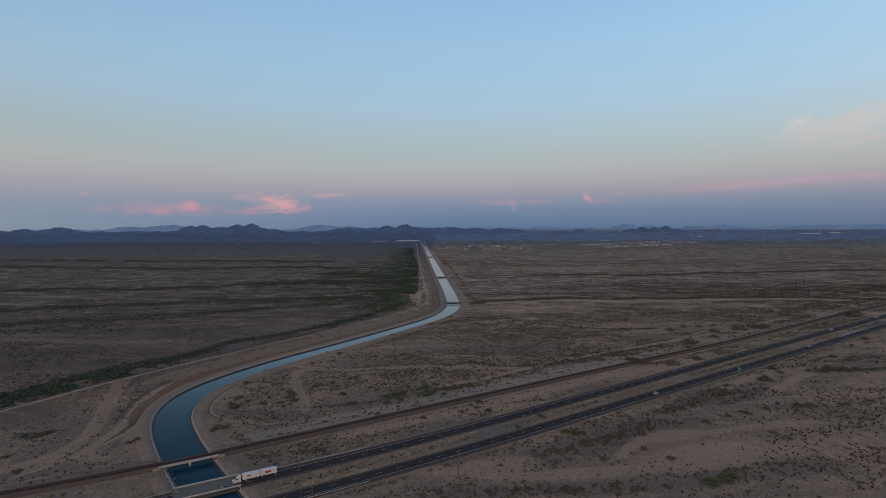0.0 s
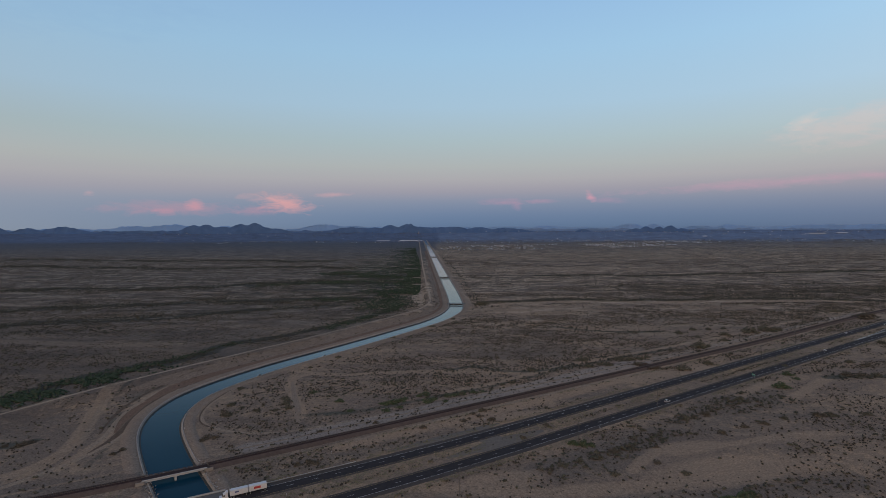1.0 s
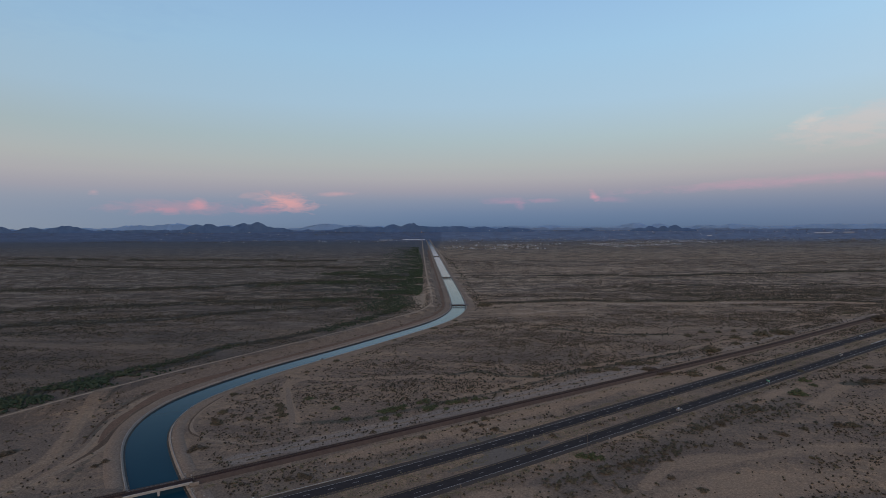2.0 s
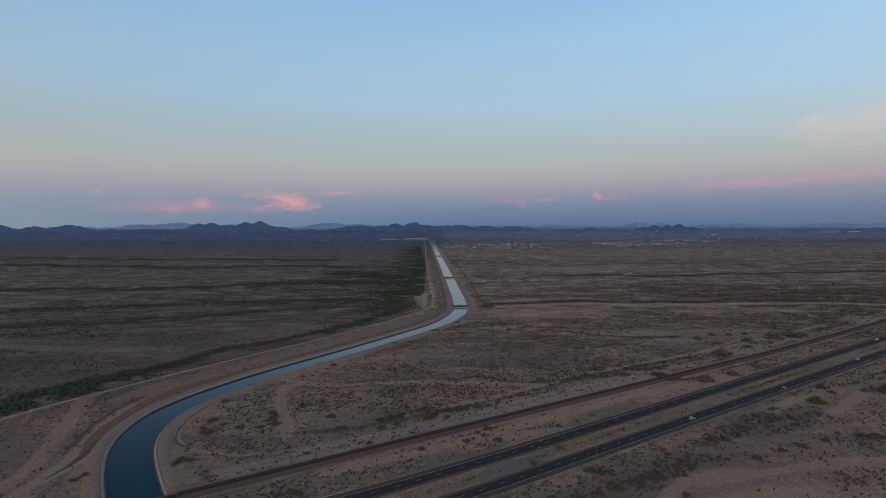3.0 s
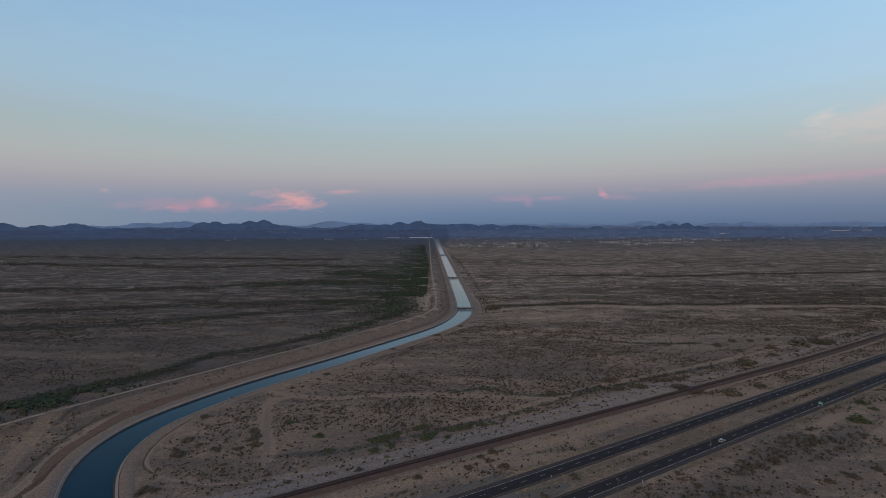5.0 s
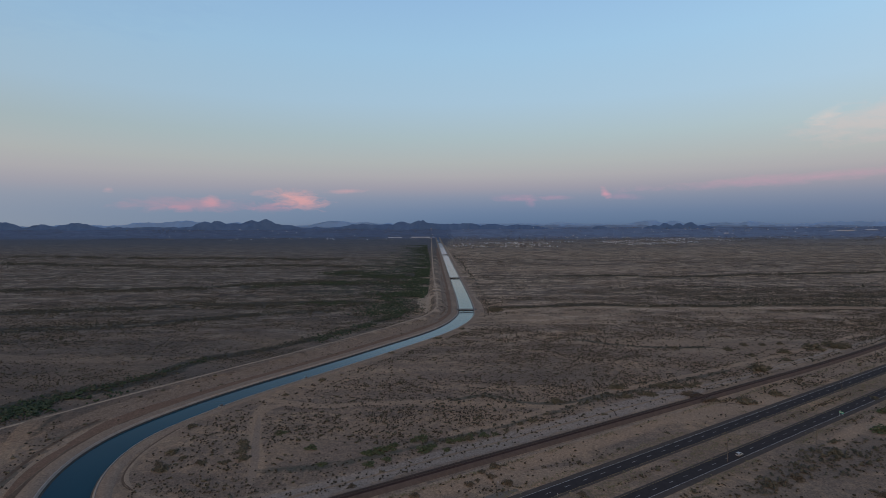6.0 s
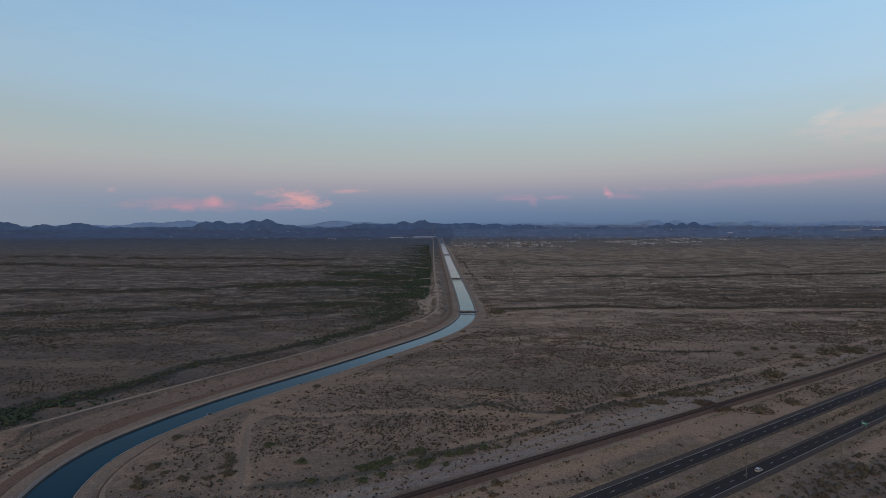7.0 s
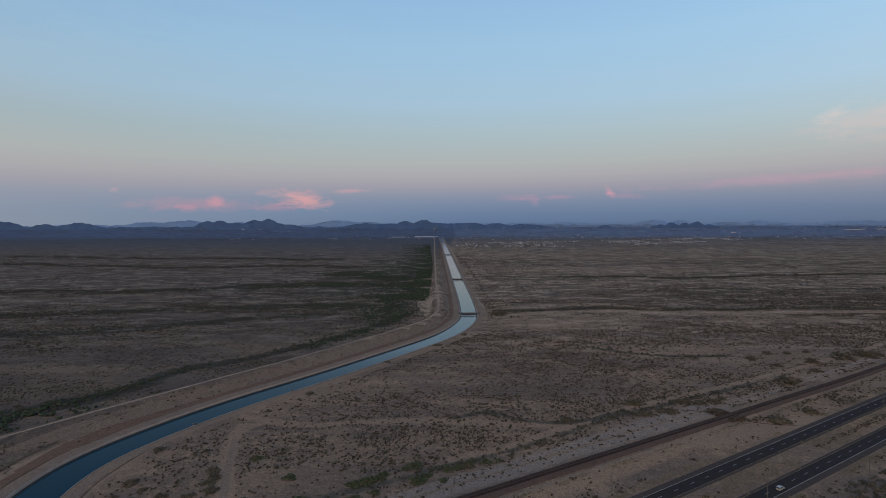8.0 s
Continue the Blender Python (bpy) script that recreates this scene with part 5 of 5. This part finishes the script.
plant(GREEN_BUSHES, [(292, 444, 8.1), (265, 412, 8.8), (291, 432, 5.3), (81, 308, 5.7), (76, 309, 4.9), (86, 307, 4.1), (133, 246, 6.4), (141, 249, 6.6), (147, 252, 4.5)], 0.55, 0.72, 0.15, group="green bushes by the highway")
plant(DRY_BUSHES + OLIVE_BUSHES, [(97, 298, 4.8), (107, 303, 4.9), (86, 291, 4.6), (74, 287, 4.5), (64, 282, 4.4), (56, 277, 3.6), (123, 313, 3.8), (130, 315, 3.5), (124, 328, 3.6), (159, 346, 5.8), (176, 354, 6.0), (35, 240, 3.7), (61, 240, 4.4), (65, 240, 3.8), (93, 241, 3.9), (98, 241, 3.3), (110, 243, 3.4), (31, 266, 2.7), (88, 273, 4.4), (125, 273, 4.6), (115, 285, 3.9), (171, 323, 3.7), (215, 381, 6.7)], 0.50, 0.72, 0.15, group="low bushes south of the highway")
plant(DRY_BUSHES, [(-256, 306, 3.7), (-248, 306, 5.0), (-246, 309, 5.0), (-245, 312, 4.1), (-147, 355, 5.9), (-152, 361, 4.0), (-131, 363, 3.9), (-143, 318, 5.3), (-144, 314, 3.5), (-138, 318, 3.5), (-186, 296, 3.6), (-184, 301, 4.5), (-222, 260, 5.2), (-243, 278, 3.8)], 0.50, 0.72, 0.15, group="dry bushes on the desert floor")
plant(OLIVE_BUSHES, [(58, 832, 2.6), (65, 835, 2.4), (61, 828, 2.0), (52, 830, 1.6), (94, 860, 2.0), (-17, 655, 1.5), (-13, 657), (12, 705, 1.4), (-58, 592, 1.2), (-103, 505), (85, 850, 1.2), (96, 852), (110, 853, 1.1)], 2.3, group="bushes beside the canal")
plant(DRY_BUSHES, [(13, 344, 1.3), (27, 362, 1.2), (32, 346, 1.4), (24, 352), (20, 356, 1.1), (17, 348), (66, 336), (48, 316), (-13, 333, 1.1), (-44, 340, 1.3), (-77, 327), (-78, 283, 1.4), (-72, 286, 1.2), (-68, 284)], 1.7, group="dry bushes between railway and highway")
plant(DRY_BUSHES, [(176, 476, 1.6), (179, 479, 1.5), (182, 480, 1.3), (187, 463, 1.3), (191, 465, 1.0)], 1.9, group="dark bushes by the trestle")
for p in OLIVE_BUSHES + GREEN_BUSHES + DRY_BUSHES:
    for o in list(p.children_recursive) + [p]:
        bpy.data.objects.remove(o)


# ---- vehicles ----
PAINT_WHITE = plain("white_vehicle_paint", (0.38, 0.38, 0.39), (0.46, 0.46, 0.47), 0.8, 0.35, 0.0, 0.5)
PAINT_SILVER = plain("silver_vehicle_paint", (0.26, 0.27, 0.28), (0.36, 0.37, 0.38), 0.8, 0.3, 0.3, 0.5)
PAINT_DARK = plain("black_vehicle_paint", (0.015, 0.015, 0.018), (0.03, 0.03, 0.034), 0.8, 0.3, 0.0, 0.5)
PAINT_RED = plain("red_panel_paint", (0.26, 0.03, 0.03), (0.34, 0.045, 0.04), 1.0, 0.5)
PAINT_BLUE = plain("blue_panel_paint", (0.05, 0.07, 0.16), (0.08, 0.10, 0.20), 1.0, 0.5)
GLASS = plain("tinted_car_glass", (0.012, 0.014, 0.016), (0.02, 0.022, 0.025), 1.0, 0.08, 0.0, 0.6)
RUBBER = plain("tyre_rubber", (0.018, 0.018, 0.018), (0.03, 0.03, 0.03), 3.0, 0.9)
CHROME = plain("aluminium", (0.45, 0.45, 0.46), (0.58, 0.58, 0.58), 2.0, 0.35, 0.9)
CHASSIS = plain("chassis_black", (0.02, 0.02, 0.02), (0.045, 0.042, 0.04), 2.0, 0.7)
LAMP = bpy.data.materials.new("lit_lamp")
LAMP.use_nodes = True
LAMP.node_tree.nodes["Principled BSDF"].inputs["Base Color"].default_value = (0.8, 0.78, 0.7, 1)
LAMP.node_tree.nodes["Principled BSDF"].inputs["Emission Color"].default_value = (1.0, 0.93, 0.8, 1)
LAMP.node_tree.nodes["Principled BSDF"].inputs["Emission Strength"].default_value = 4.0


def wheel(parent, x, y, r=0.5, w=0.3):
    tyre = part("wheel", rod((x, y - w / 2, r), (x, y + w / 2, r), r, sides=16), RUBBER, parent)
    part("rim", rod((x, y - w / 2 - 0.01, r), (x, y + w / 2 + 0.01, r), r * 0.55, sides=12), CHROME, tyre)


def truck(m):
    b = empty("truck", m)
    # tractor, nose towards +x
    cab = part("cab", prism([(8.2, 0.55), (10.3, 0.55), (10.4, 1.55), (9.2, 1.75), (8.75, 2.75), (8.0, 2.9), (7.2, 3.75), (6.5, 3.85), (6.5, 0.9), (8.2, 0.9)], -1.22, 1.22), PAINT_WHITE, b, "white sleeper cab")
    part("windscreen", prism([(9.2, 1.80), (9.26, 1.80), (8.82, 2.72), (8.76, 2.72)], -1.05, 1.05), GLASS, cab)
    for s in (-1, 1):
        part("side_window", box(8.3, s * 1.225, 2.2, 0.75, 0.02, 0.65), GLASS, cab)
        part("headlight", box(10.38, s * 0.95, 1.05, 0.06, 0.34, 0.22, 0.02), LAMP, cab)
        part("mirror", box(8.9, s * 1.42, 2.2, 0.12, 0.22, 0.6, 0.03), CHASSIS, cab)
        part("fuel_tank", rod((6.3, s * 0.98, 0.75), (7.7, s * 0.98, 0.75), 0.33, sides=14), CHROME, b)
    part("grille", box(10.40, 0, 1.05, 0.05, 1.3, 0.8, 0.02), CHASSIS, cab)
    part("bumper", box(10.42, 0, 0.55, 0.16, 2.4, 0.32, 0.05), CHROME, cab)
    part("chassis", box(6.6, 0, 0.85, 6.8, 0.9, 0.25, 0.03), CHASSIS, b)
    for x in (9.6, 5.0, 3.8):
        for s in (-1, 1):
            wheel(b, x, s * 1.02, 0.5, 0.32)
    for i, (x0, mat) in enumerate(((-3.0, PAINT_BLUE), (-12.0, PAINT_RED))):
        tr = part("trailer", box(x0 + 4.25, 0, 2.62, 8.6, 2.55, 2.75, 0.05), PAINT_WHITE, b, "white box trailer")
        part("trailer_frame", box(x0 + 4.25, 0, 1.13, 8.2, 1.1, 0.22, 0.02), CHASSIS, tr)
        for s in (-1, 1):
            part("side_panel", box(x0 + (4.6 if i else 5.4), s * 1.285, 2.75 if i else 2.9, 3.3 if i else 1.9, 0.012, 1.15 if i else 0.7), mat, tr)
            part("landing_leg", box(x0 + 6.6, s * 0.7, 0.75, 0.14, 0.14, 0.6), CHASSIS, tr)
            part("skirt_rail", box(x0 + 4.25, s * 1.28, 1.32, 8.4, 0.03, 0.12), CHROME, tr)
        for x in (x0 + 0.9,) + ((x0 + 7.9,) if i else ()):
            for s in (-1, 1):
                wheel(tr, x, s * 1.02, 0.5, 0.34)
    part("dolly", box(-3.4, 0, 0.95, 2.4, 0.8, 0.18, 0.02), CHASSIS, b)
    return tagged(b, "white articulated truck with two box trailers on the highway", "truck")


def car(m, paint, label, suv=False):
    b = empty("car", m)
    hgt = 1.75 if suv else 1.45
    body = part("body", prism([(-2.3, 0.32), (2.3, 0.32), (2.35, 0.62), (2.2, 0.86), (1.1, 0.98), (-1.9, 1.02), (-2.3, 0.95), (-2.36, 0.6)], -0.9, 0.9), paint, b)
    bmesh_top = prism([(1.1, 0.97), (0.35, hgt - 0.06), (0.05, hgt), (-1.5 if not suv else -1.9, hgt), (-1.75 if not suv else -2.1, hgt - 0.1), (-2.0 if not suv else -2.25, 1.0)], -0.78, 0.78)
    cabin = part("cabin", bmesh_top, paint, body)
    part("windscreen", prism([(1.12, 1.0), (1.16, 1.0), (0.42, hgt - 0.08), (0.38, hgt - 0.08)], -0.7, 0.7), GLASS, body)
    part("rear_window", prism([(-2.06, 1.05), (-2.02, 1.05), (-1.74, hgt - 0.12), (-1.78, hgt - 0.12)] if not suv else [(-2.30, 1.1), (-2.26, 1.1), (-2.12, hgt - 0.14), (-2.16, hgt - 0.14)], -0.68, 0.68), GLASS, body)
    for s in (-1, 1):
        part("side_window", prism([(0.75, 1.04), (0.25, hgt - 0.14), (-1.4, hgt - 0.14), (-1.6, 1.06)], s * 0.785 - 0.008, s * 0.785 + 0.008), GLASS, body)
        part("headlight", box(2.28, s * 0.66, 0.70, 0.10, 0.34, 0.14, 0.02), LAMP, body)
        part("tail_light", box(-2.33, s * 0.68, 0.78, 0.06, 0.3, 0.16, 0.01), PAINT_RED, body)
        for x in (1.45, -1.4):
            wheel(b, x, s * 0.82, 0.34, 0.22)
    part("bumper", box(2.33, 0, 0.46, 0.12, 1.7, 0.2, 0.03), CHASSIS, body)
    return tagged(b, label, "car")


def on_road(fn, x, lane, back=False):
    """A pose on a carriageway: lane is metres to the left of its middle."""
    h = math.radians(heading(fn, x))
    return pose(x - math.sin(h) * lane, float(fn(x)) + math.cos(h) * lane, 0.225, 0, 0, math.degrees(h) + (180 if back else 0))


truck(on_road(far_road_y, -95.0, 1.6, True) @ Matrix.Scale(0.94, 4))
car(on_road(far_road_y, -106.5, -1.8, True), PAINT_DARK, "black car crossing the highway bridge", False)
car(on_road(near_road_y, 160.5, -1.4), PAINT_SILVER, "silver car on the eastbound carriageway", True)
car(on_road(near_road_y, 384.0, 1.7), PAINT_SILVER, "silver car far along the eastbound carriageway", True)
car(on_road(far_road_y, 470.0, 1.8, True), PAINT_WHITE, "white car with lit headlights on the westbound carriageway", False)
car(on_road(far_road_y, 592.0, 1.8, True), PAINT_WHITE, "white car with lit headlights on the westbound carriageway", True)
car(on_road(far_road_y, 560.0, -1.8, True), PAINT_DARK, "dark car with lit headlights on the westbound carriageway", False)

# ---- poles, signs and marker posts ----
WOOD_POLE = plain("weathered_pole_wood", (0.062, 0.056, 0.050), (0.10, 0.09, 0.08), 1.5, 0.9)
SIGN_GREEN = plain("green_sign_sheet", (0.02, 0.22, 0.14), (0.03, 0.30, 0.19), 1.0, 0.5)
GALV = plain("galvanised_steel", (0.30, 0.31, 0.32), (0.42, 0.43, 0.44), 2.0, 0.5, 0.6)


def ground_z(x, y):
    return float(land(np.array([float(x)]), np.array([float(y)]))[0])


def pole(x, y, tall=14.0):
    b = empty("utility_pole", pose(x, y, ground_z(x, y), 0, 0, math.degrees(ALONG)))
    part("shaft", rod((0, 0, -0.3), (0, 0, tall), 0.20, 0.12, 10), WOOD_POLE, b)
    part("cross_arm", box(0, 0, tall - 0.9, 0.12, 2.4, 0.14, 0.01), WOOD_POLE, b)
    for s in (-1.05, -0.35, 0.35, 1.05):
        part("insulator", rod((0, s, tall - 0.83), (0, s, tall - 0.55), 0.06, 0.04, 8), GALV, b)
    return tagged(b, "tall thin weathered wooden pole beside the highway", "pole", group="poles along the highway")


pole(-62, 236, 5.0)
for x, y in ((8, 253), (79, 308), (151, 371), (204, 381), (300, 493), (375, 556)):
    pole(x, y)


def marker(x, y, label="small white marker post beside the road", tall=1.3):
    b = empty("marker_post", pose(x, y, ground_z(x, y), 0, 0, math.degrees(ALONG)))
    part("post", box(0, 0, tall / 2 - 0.1, 0.09, 0.12, tall + 0.2, 0.01), GALV, b)
    part("plate", box(0, 0, tall - 0.1, 0.05, 0.55, 0.6, 0.01), PAINT_WHITE, b)
    return tagged(b, label, "marker post", group="white marker posts")


for x, y in ((27, 345), (54, 334), (98, 330), (-74, 251), (-63, 297), (-113, 326)):
    marker(x, y)
for x, y in ((-188, 322), (-186, 252), (-163, 330)):
    marker(x, y, "small white marker post beside the canal")

b = empty("road_sign", pose(258, 436, ground_z(258, 436), 0, 0, math.degrees(ALONG)))
for s in (-1.0, 1.0):
    part("sign_post", box(0, s, 1.7, 0.12, 0.12, 3.8, 0.01), GALV, b)
part("sign_panel", box(-0.1, 0, 2.9, 0.06, 2.6, 1.3, 0.02), SIGN_GREEN, b)
part("lettering_bar", box(-0.14, 0.0, 3.15, 0.01, 2.0, 0.24), PAINT_WHITE, b)
part("lettering_bar", box(-0.14, 0.2, 2.65, 0.01, 1.5, 0.24), PAINT_WHITE, b)
tagged(b, "green highway guide sign on two steel posts", "sign")

def guardrail(fn, x0, x1, lane):
    h = math.radians(heading(fn, (x0 + x1) / 2))
    long = (x1 - x0) / math.cos(h)
    x, y = x0 - math.sin(h) * lane, float(fn(x0)) + math.cos(h) * lane
    b = empty("guardrail", pose(x, y, 0.1, 0, 0, math.degrees(math.atan2(float(fn(x1) - fn(x0)), x1 - x0))))
    part("beam", prism([(0, 0.5), (0, 0.82), (long, 0.82), (long, 0.5)], -0.05, 0.05), GALV, b)
    for k in range(int(long / 3.8) + 1):
        part("post", box(0.1 + 3.8 * k, 0.14, 0.35, 0.14, 0.16, 0.9, 0.01), WOOD_POLE, b)
    return tagged(b, "galvanised steel guardrail on wooden posts beside the bridge", "guardrail", group="guardrails at the bridges")


guardrail(far_road_y, -98.0, -44.0, 6.6)
guardrail(near_road_y, -78.0, -40.0, -6.6)
guardrail(far_road_y, -170.0, -128.0, 6.6)

# turnout boxes on the canal's lip
for at_y in (452, 516):
    i = int(np.argmin(np.abs(CANAL[:, 1] - at_y)))
    x, y = offset_line(CANAL, -HALF - 1.3)[i]
    h = math.degrees(math.atan2(*(CANAL[i + 1] - CANAL[i - 1])[::-1]))
    b = empty("turnout_gate", pose(x, y, LIP, 0, 0, h))
    part("plinth", box(0, 0, 0.3, 3.4, 1.8, 0.8, 0.05), CONCRETE, b)
    part("cabinet", box(0.4, 0, 1.25, 1.3, 0.8, 1.3, 0.04), DARK_STEEL, b)
    part("handrail", rod((-1.5, 0.7, 0.6), (-1.5, 0.7, 1.8), 0.05, sides=8, bm=rod((-1.5, 0.7, 1.75), (1.5, 0.7, 1.75), 0.05, sides=8)), GALV, b)
    tagged(b, "small dark gate cabinet on a concrete plinth beside the canal", "canal gate", group="canal gates")

# a short timber trestle where a wash passes under the railway
x = 183.0
b = empty("trestle", pose(x, float(rail_y(x)), 1.0, 0, 0, heading(rail_y, x)))
for i in range(4):
    part("bent", box(-4.5 + 3.0 * i, 0, 0.0, 0.5, 12.8, 2.2, 0.03), SLEEPER, b)
for s in (-1, 1):
    part("beam", box(0, s * 6.2, 1.05, 11.0, 0.6, 0.7, 0.03), SLEEPER, b)
    part("head_wall", box(0, s * 5.4, 0.4, 8.0, 0.8, 2.6, 0.05), SLEEPER, b)
    part("wing_wall", box(s * 6.5, -5.6, 0.4, 3.0, 0.4, 1.5, 0.03), SLEEPER, b)
tagged(b, "short dark timber trestle under the railway", "bridge")

# ---- the settlement on the plain ----
STUCCO = plain("pale_stucco", (0.15, 0.16, 0.175), (0.27, 0.285, 0.31), 0.3, 0.9, vary=0.7)
ROOF = plain("tile_roof", (0.11, 0.088, 0.08), (0.20, 0.165, 0.15), 0.4, 0.9, vary=0.5)
LIGHT_ROOF = plain("white_metal_roof", (0.30, 0.32, 0.36), (0.42, 0.45, 0.50), 0.3, 0.6, vary=0.3)


SHED = leaf_material("mixed_house_paint", (0.05, 0.05, 0.052), (0.10, 0.102, 0.11), (0.58, 0.62, 0.68))


def house_proto(w, d, h, roof_mat, hip):
    b = empty("house", pose(0, 0, -500))
    wall = part("wall", box(0, 0, h / 2 - 0.2, w, d, h + 0.4), STUCCO, b)
    bm = bmesh.new()
    o, k = 0.6, (d * 0.42 if hip else 0.0)
    lo = [bm.verts.new(v) for v in ((-w / 2 - o, -d / 2 - o, h), (w / 2 + o, -d / 2 - o, h), (w / 2 + o, d / 2 + o, h), (-w / 2 - o, d / 2 + o, h))]
    hi = [bm.verts.new(v) for v in ((-w / 2 - o + k, 0, h + d * 0.22), (w / 2 + o - k, 0, h + d * 0.22))]
    for f in ((lo[0], lo[1], hi[1], hi[0]), (lo[2], lo[3], hi[0], hi[1]), (lo[1], lo[2], hi[1]), (lo[3], lo[0], hi[0]), (lo[3], lo[2], lo[1], lo[0])):
        bm.faces.new(f)
    part("roof", bm, roof_mat, b)
    part("door", box(0.8, -d / 2 - 0.02, 1.0, 1.0, 0.06, 2.1), CHASSIS, wall)
    for s in (-0.3, 0.3):
        part("window", box(w * s, -d / 2 - 0.02, 1.6, 1.5, 0.06, 1.2), GLASS, wall)
    return tagged(b, "pale stucco house with a low pitched roof", "house", group="houses of the distant settlement")


HOUSES = [house_proto(11, 8, 3.0, ROOF, True), house_proto(9, 8, 4.2, ROOF, True), house_proto(12, 6, 2.9, LIGHT_ROOF, False), house_proto(8, 6, 2.8, ROOF, False)]
def town_front(x):
    return 2540 + 0.33 * x + 0.45 * max(0, x - 1000)


spots = []
g = random.Random(12)
while len(spots) < 225:
    x, y = g.uniform(-20, 1900), g.uniform(2500, 4300)
    if not town_front(x) < y < town_front(x) + 620 or drift(np.array(x / 200), np.array(y / 260), 44, 2) < 0.46 or g.random() > 0.35 + 0.65 * ease(80, 450, x) * (1 - ease(1000, 1700, x)):
        continue
    spots.append((x, y))
while len(spots) < 298:
    x, y = g.uniform(-2300, 3600), g.uniform(3800, 4640)
    if (x < 0 and g.random() < 0.55) or drift(np.array(x / 500), np.array(y / 160), 45, 2) < 0.48 or abs(x + 0.055 * y - 68) < 60:
        continue
    spots.append((x, y))
zs = land(np.array([s[0] for s in spots]), np.array([s[1] for s in spots]))
for (x, y), z in zip(spots, zs):
    copy_thing(HOUSES[g.randrange(4)], pose(x, y, float(z), 0, 0, g.choice((0, 90, 4, 86, 180, 270))))
for p in HOUSES:
    for o in list(p.children_recursive) + [p]:
        bpy.data.objects.remove(o)


hx, hy = scatter(5200, -20, 1900, 2500, 4300)
front_y = 2540 + 0.33 * hx + 0.45 * np.maximum(0, hx - 1000)
keep = (hy > front_y) & (hy < front_y + 640) & (drift(hx / 200, hy / 260, 44, 2) > 0.45) & (rng.random(len(hx)) < 0.30 + 0.70 * ease(80, 450, hx) * (1 - ease(1000, 1700, hx)))
hx2, hy2 = scatter(1100, -2000, 3900, 3700, 4670)
far_keep = (drift(hx2 / 420, hy2 / 130, 45, 2) > 0.47) & ((hx2 > 0) | (rng.random(len(hx2)) < 0.4))
hx2, hy2 = hx2[far_keep], hy2[far_keep]
hx3, hy3 = scatter(900, -2600, 4000, 4450, 4690)
slope_keep = (drift(hx3 / 500, hy3 / 60, 48, 2) > 0.46) & ((hx3 > 300) | (rng.random(len(hx3)) < 0.35))
hx, hy = np.concatenate([hx[keep], hx2, hx3[slope_keep]]), np.concatenate([hy[keep], hy2, hy3[slope_keep]])
d, side, run = distance_to(COARSE, hx, hy)
hx, hy = hx[d > 60], hy[d > 60]
shed = np.array([(-1, -1, -0.2), (1, -1, -0.2), (1, 1, -0.2), (-1, 1, -0.2), (-1, -1, 1), (1, -1, 1), (1, 1, 1), (-1, 1, 1), (-1, 0, 1.5), (1, 0, 1.5)], float)
shed_f = np.array([(0, 1, 5), (0, 5, 4), (1, 2, 6), (1, 6, 5), (2, 3, 7), (2, 7, 6), (3, 0, 4), (3, 4, 7), (4, 5, 9), (4, 9, 8), (6, 7, 8), (6, 8, 9), (5, 6, 9), (7, 4, 8)])
size = np.stack([1.4 + 2.2 * rng.random(len(hx)), 2.4 + 1.8 * rng.random(len(hx)), 2.0 + 1.2 * rng.random(len(hx))], 1)
hv = shed[None] * size[:, None] + np.stack([hx, hy, land(hx, hy)], 1)[:, None]
stuff("small_houses", [(hv.reshape(-1, 3), (shed_f[None] + (np.arange(len(hx)) * 10)[:, None, None]).reshape(-1, 3))], SHED, "small pale and dark houses and sheds of the settlement", "houses")

tx, ty = scatter(26000, -2800, 4000, 2650, 4700)
slope_x, slope_y = scatter(9000, -4000, 4200, 4420, 4690)
tx, ty = np.concatenate([tx, slope_x]), np.concatenate([ty, slope_y])
keep = drift(tx / 260, ty / 130, 46, 3) > np.where((ty < 3800) & (tx > -40) & (tx < 1600), 0.40, 0.52)
d, side, run = distance_to(COARSE, tx, ty)
keep &= (d > 45) & in_view(tx, ty) & ((ty > 3800) | (tx > -20))
tx, ty = tx[keep], ty[keep]
stuff("far_trees", [clumps(tx, ty, land(tx, ty), 1.5 + 2.5 * rng.random(len(tx)) ** 2, 0.6 + 0 * tx, OCT, OCT_F, 0.4)], OLIVE, "dark trees and scrub among the distant houses", "trees")


def warehouse(x, y, w, d, h, turn, label):
    b = empty("warehouse", pose(x, y, ground_z(x, y), 0, 0, turn))
    wall = part("wall", box(0, 0, h / 2 - 0.3, w, d, h + 0.6), LIGHT_ROOF, b)
    part("roof", prism([(-d / 2 - 0.5, h), (d / 2 + 0.5, h), (0, h + d * 0.08)], -w / 2 - 0.5, w / 2 + 0.5), LIGHT_ROOF, b).rotation_euler = (0, 0, radians(90))
    for i in range(4):
        part("door", box(-w * 0.36 + i * w * 0.24, -d / 2 - 0.05, 2.2, 4.0, 0.1, 4.4), GALV, wall)
    return tagged(b, label, "warehouse")


warehouse(-290, 4330, 190, 30, 3.5, -2, "long white low warehouse on the far plain")
warehouse(-520, 4300, 110, 26, 2.6, -2, "long pale shed on the far plain")
warehouse(3330, 4590, 150, 30, 3.5, 3, "long white warehouse far across the plain")
warehouse(3560, 4600, 90, 30, 3.5, 0, "white warehouse far across the plain")
warehouse(2300, 4540, 40, 20, 5, 5, "white shed far across the plain")
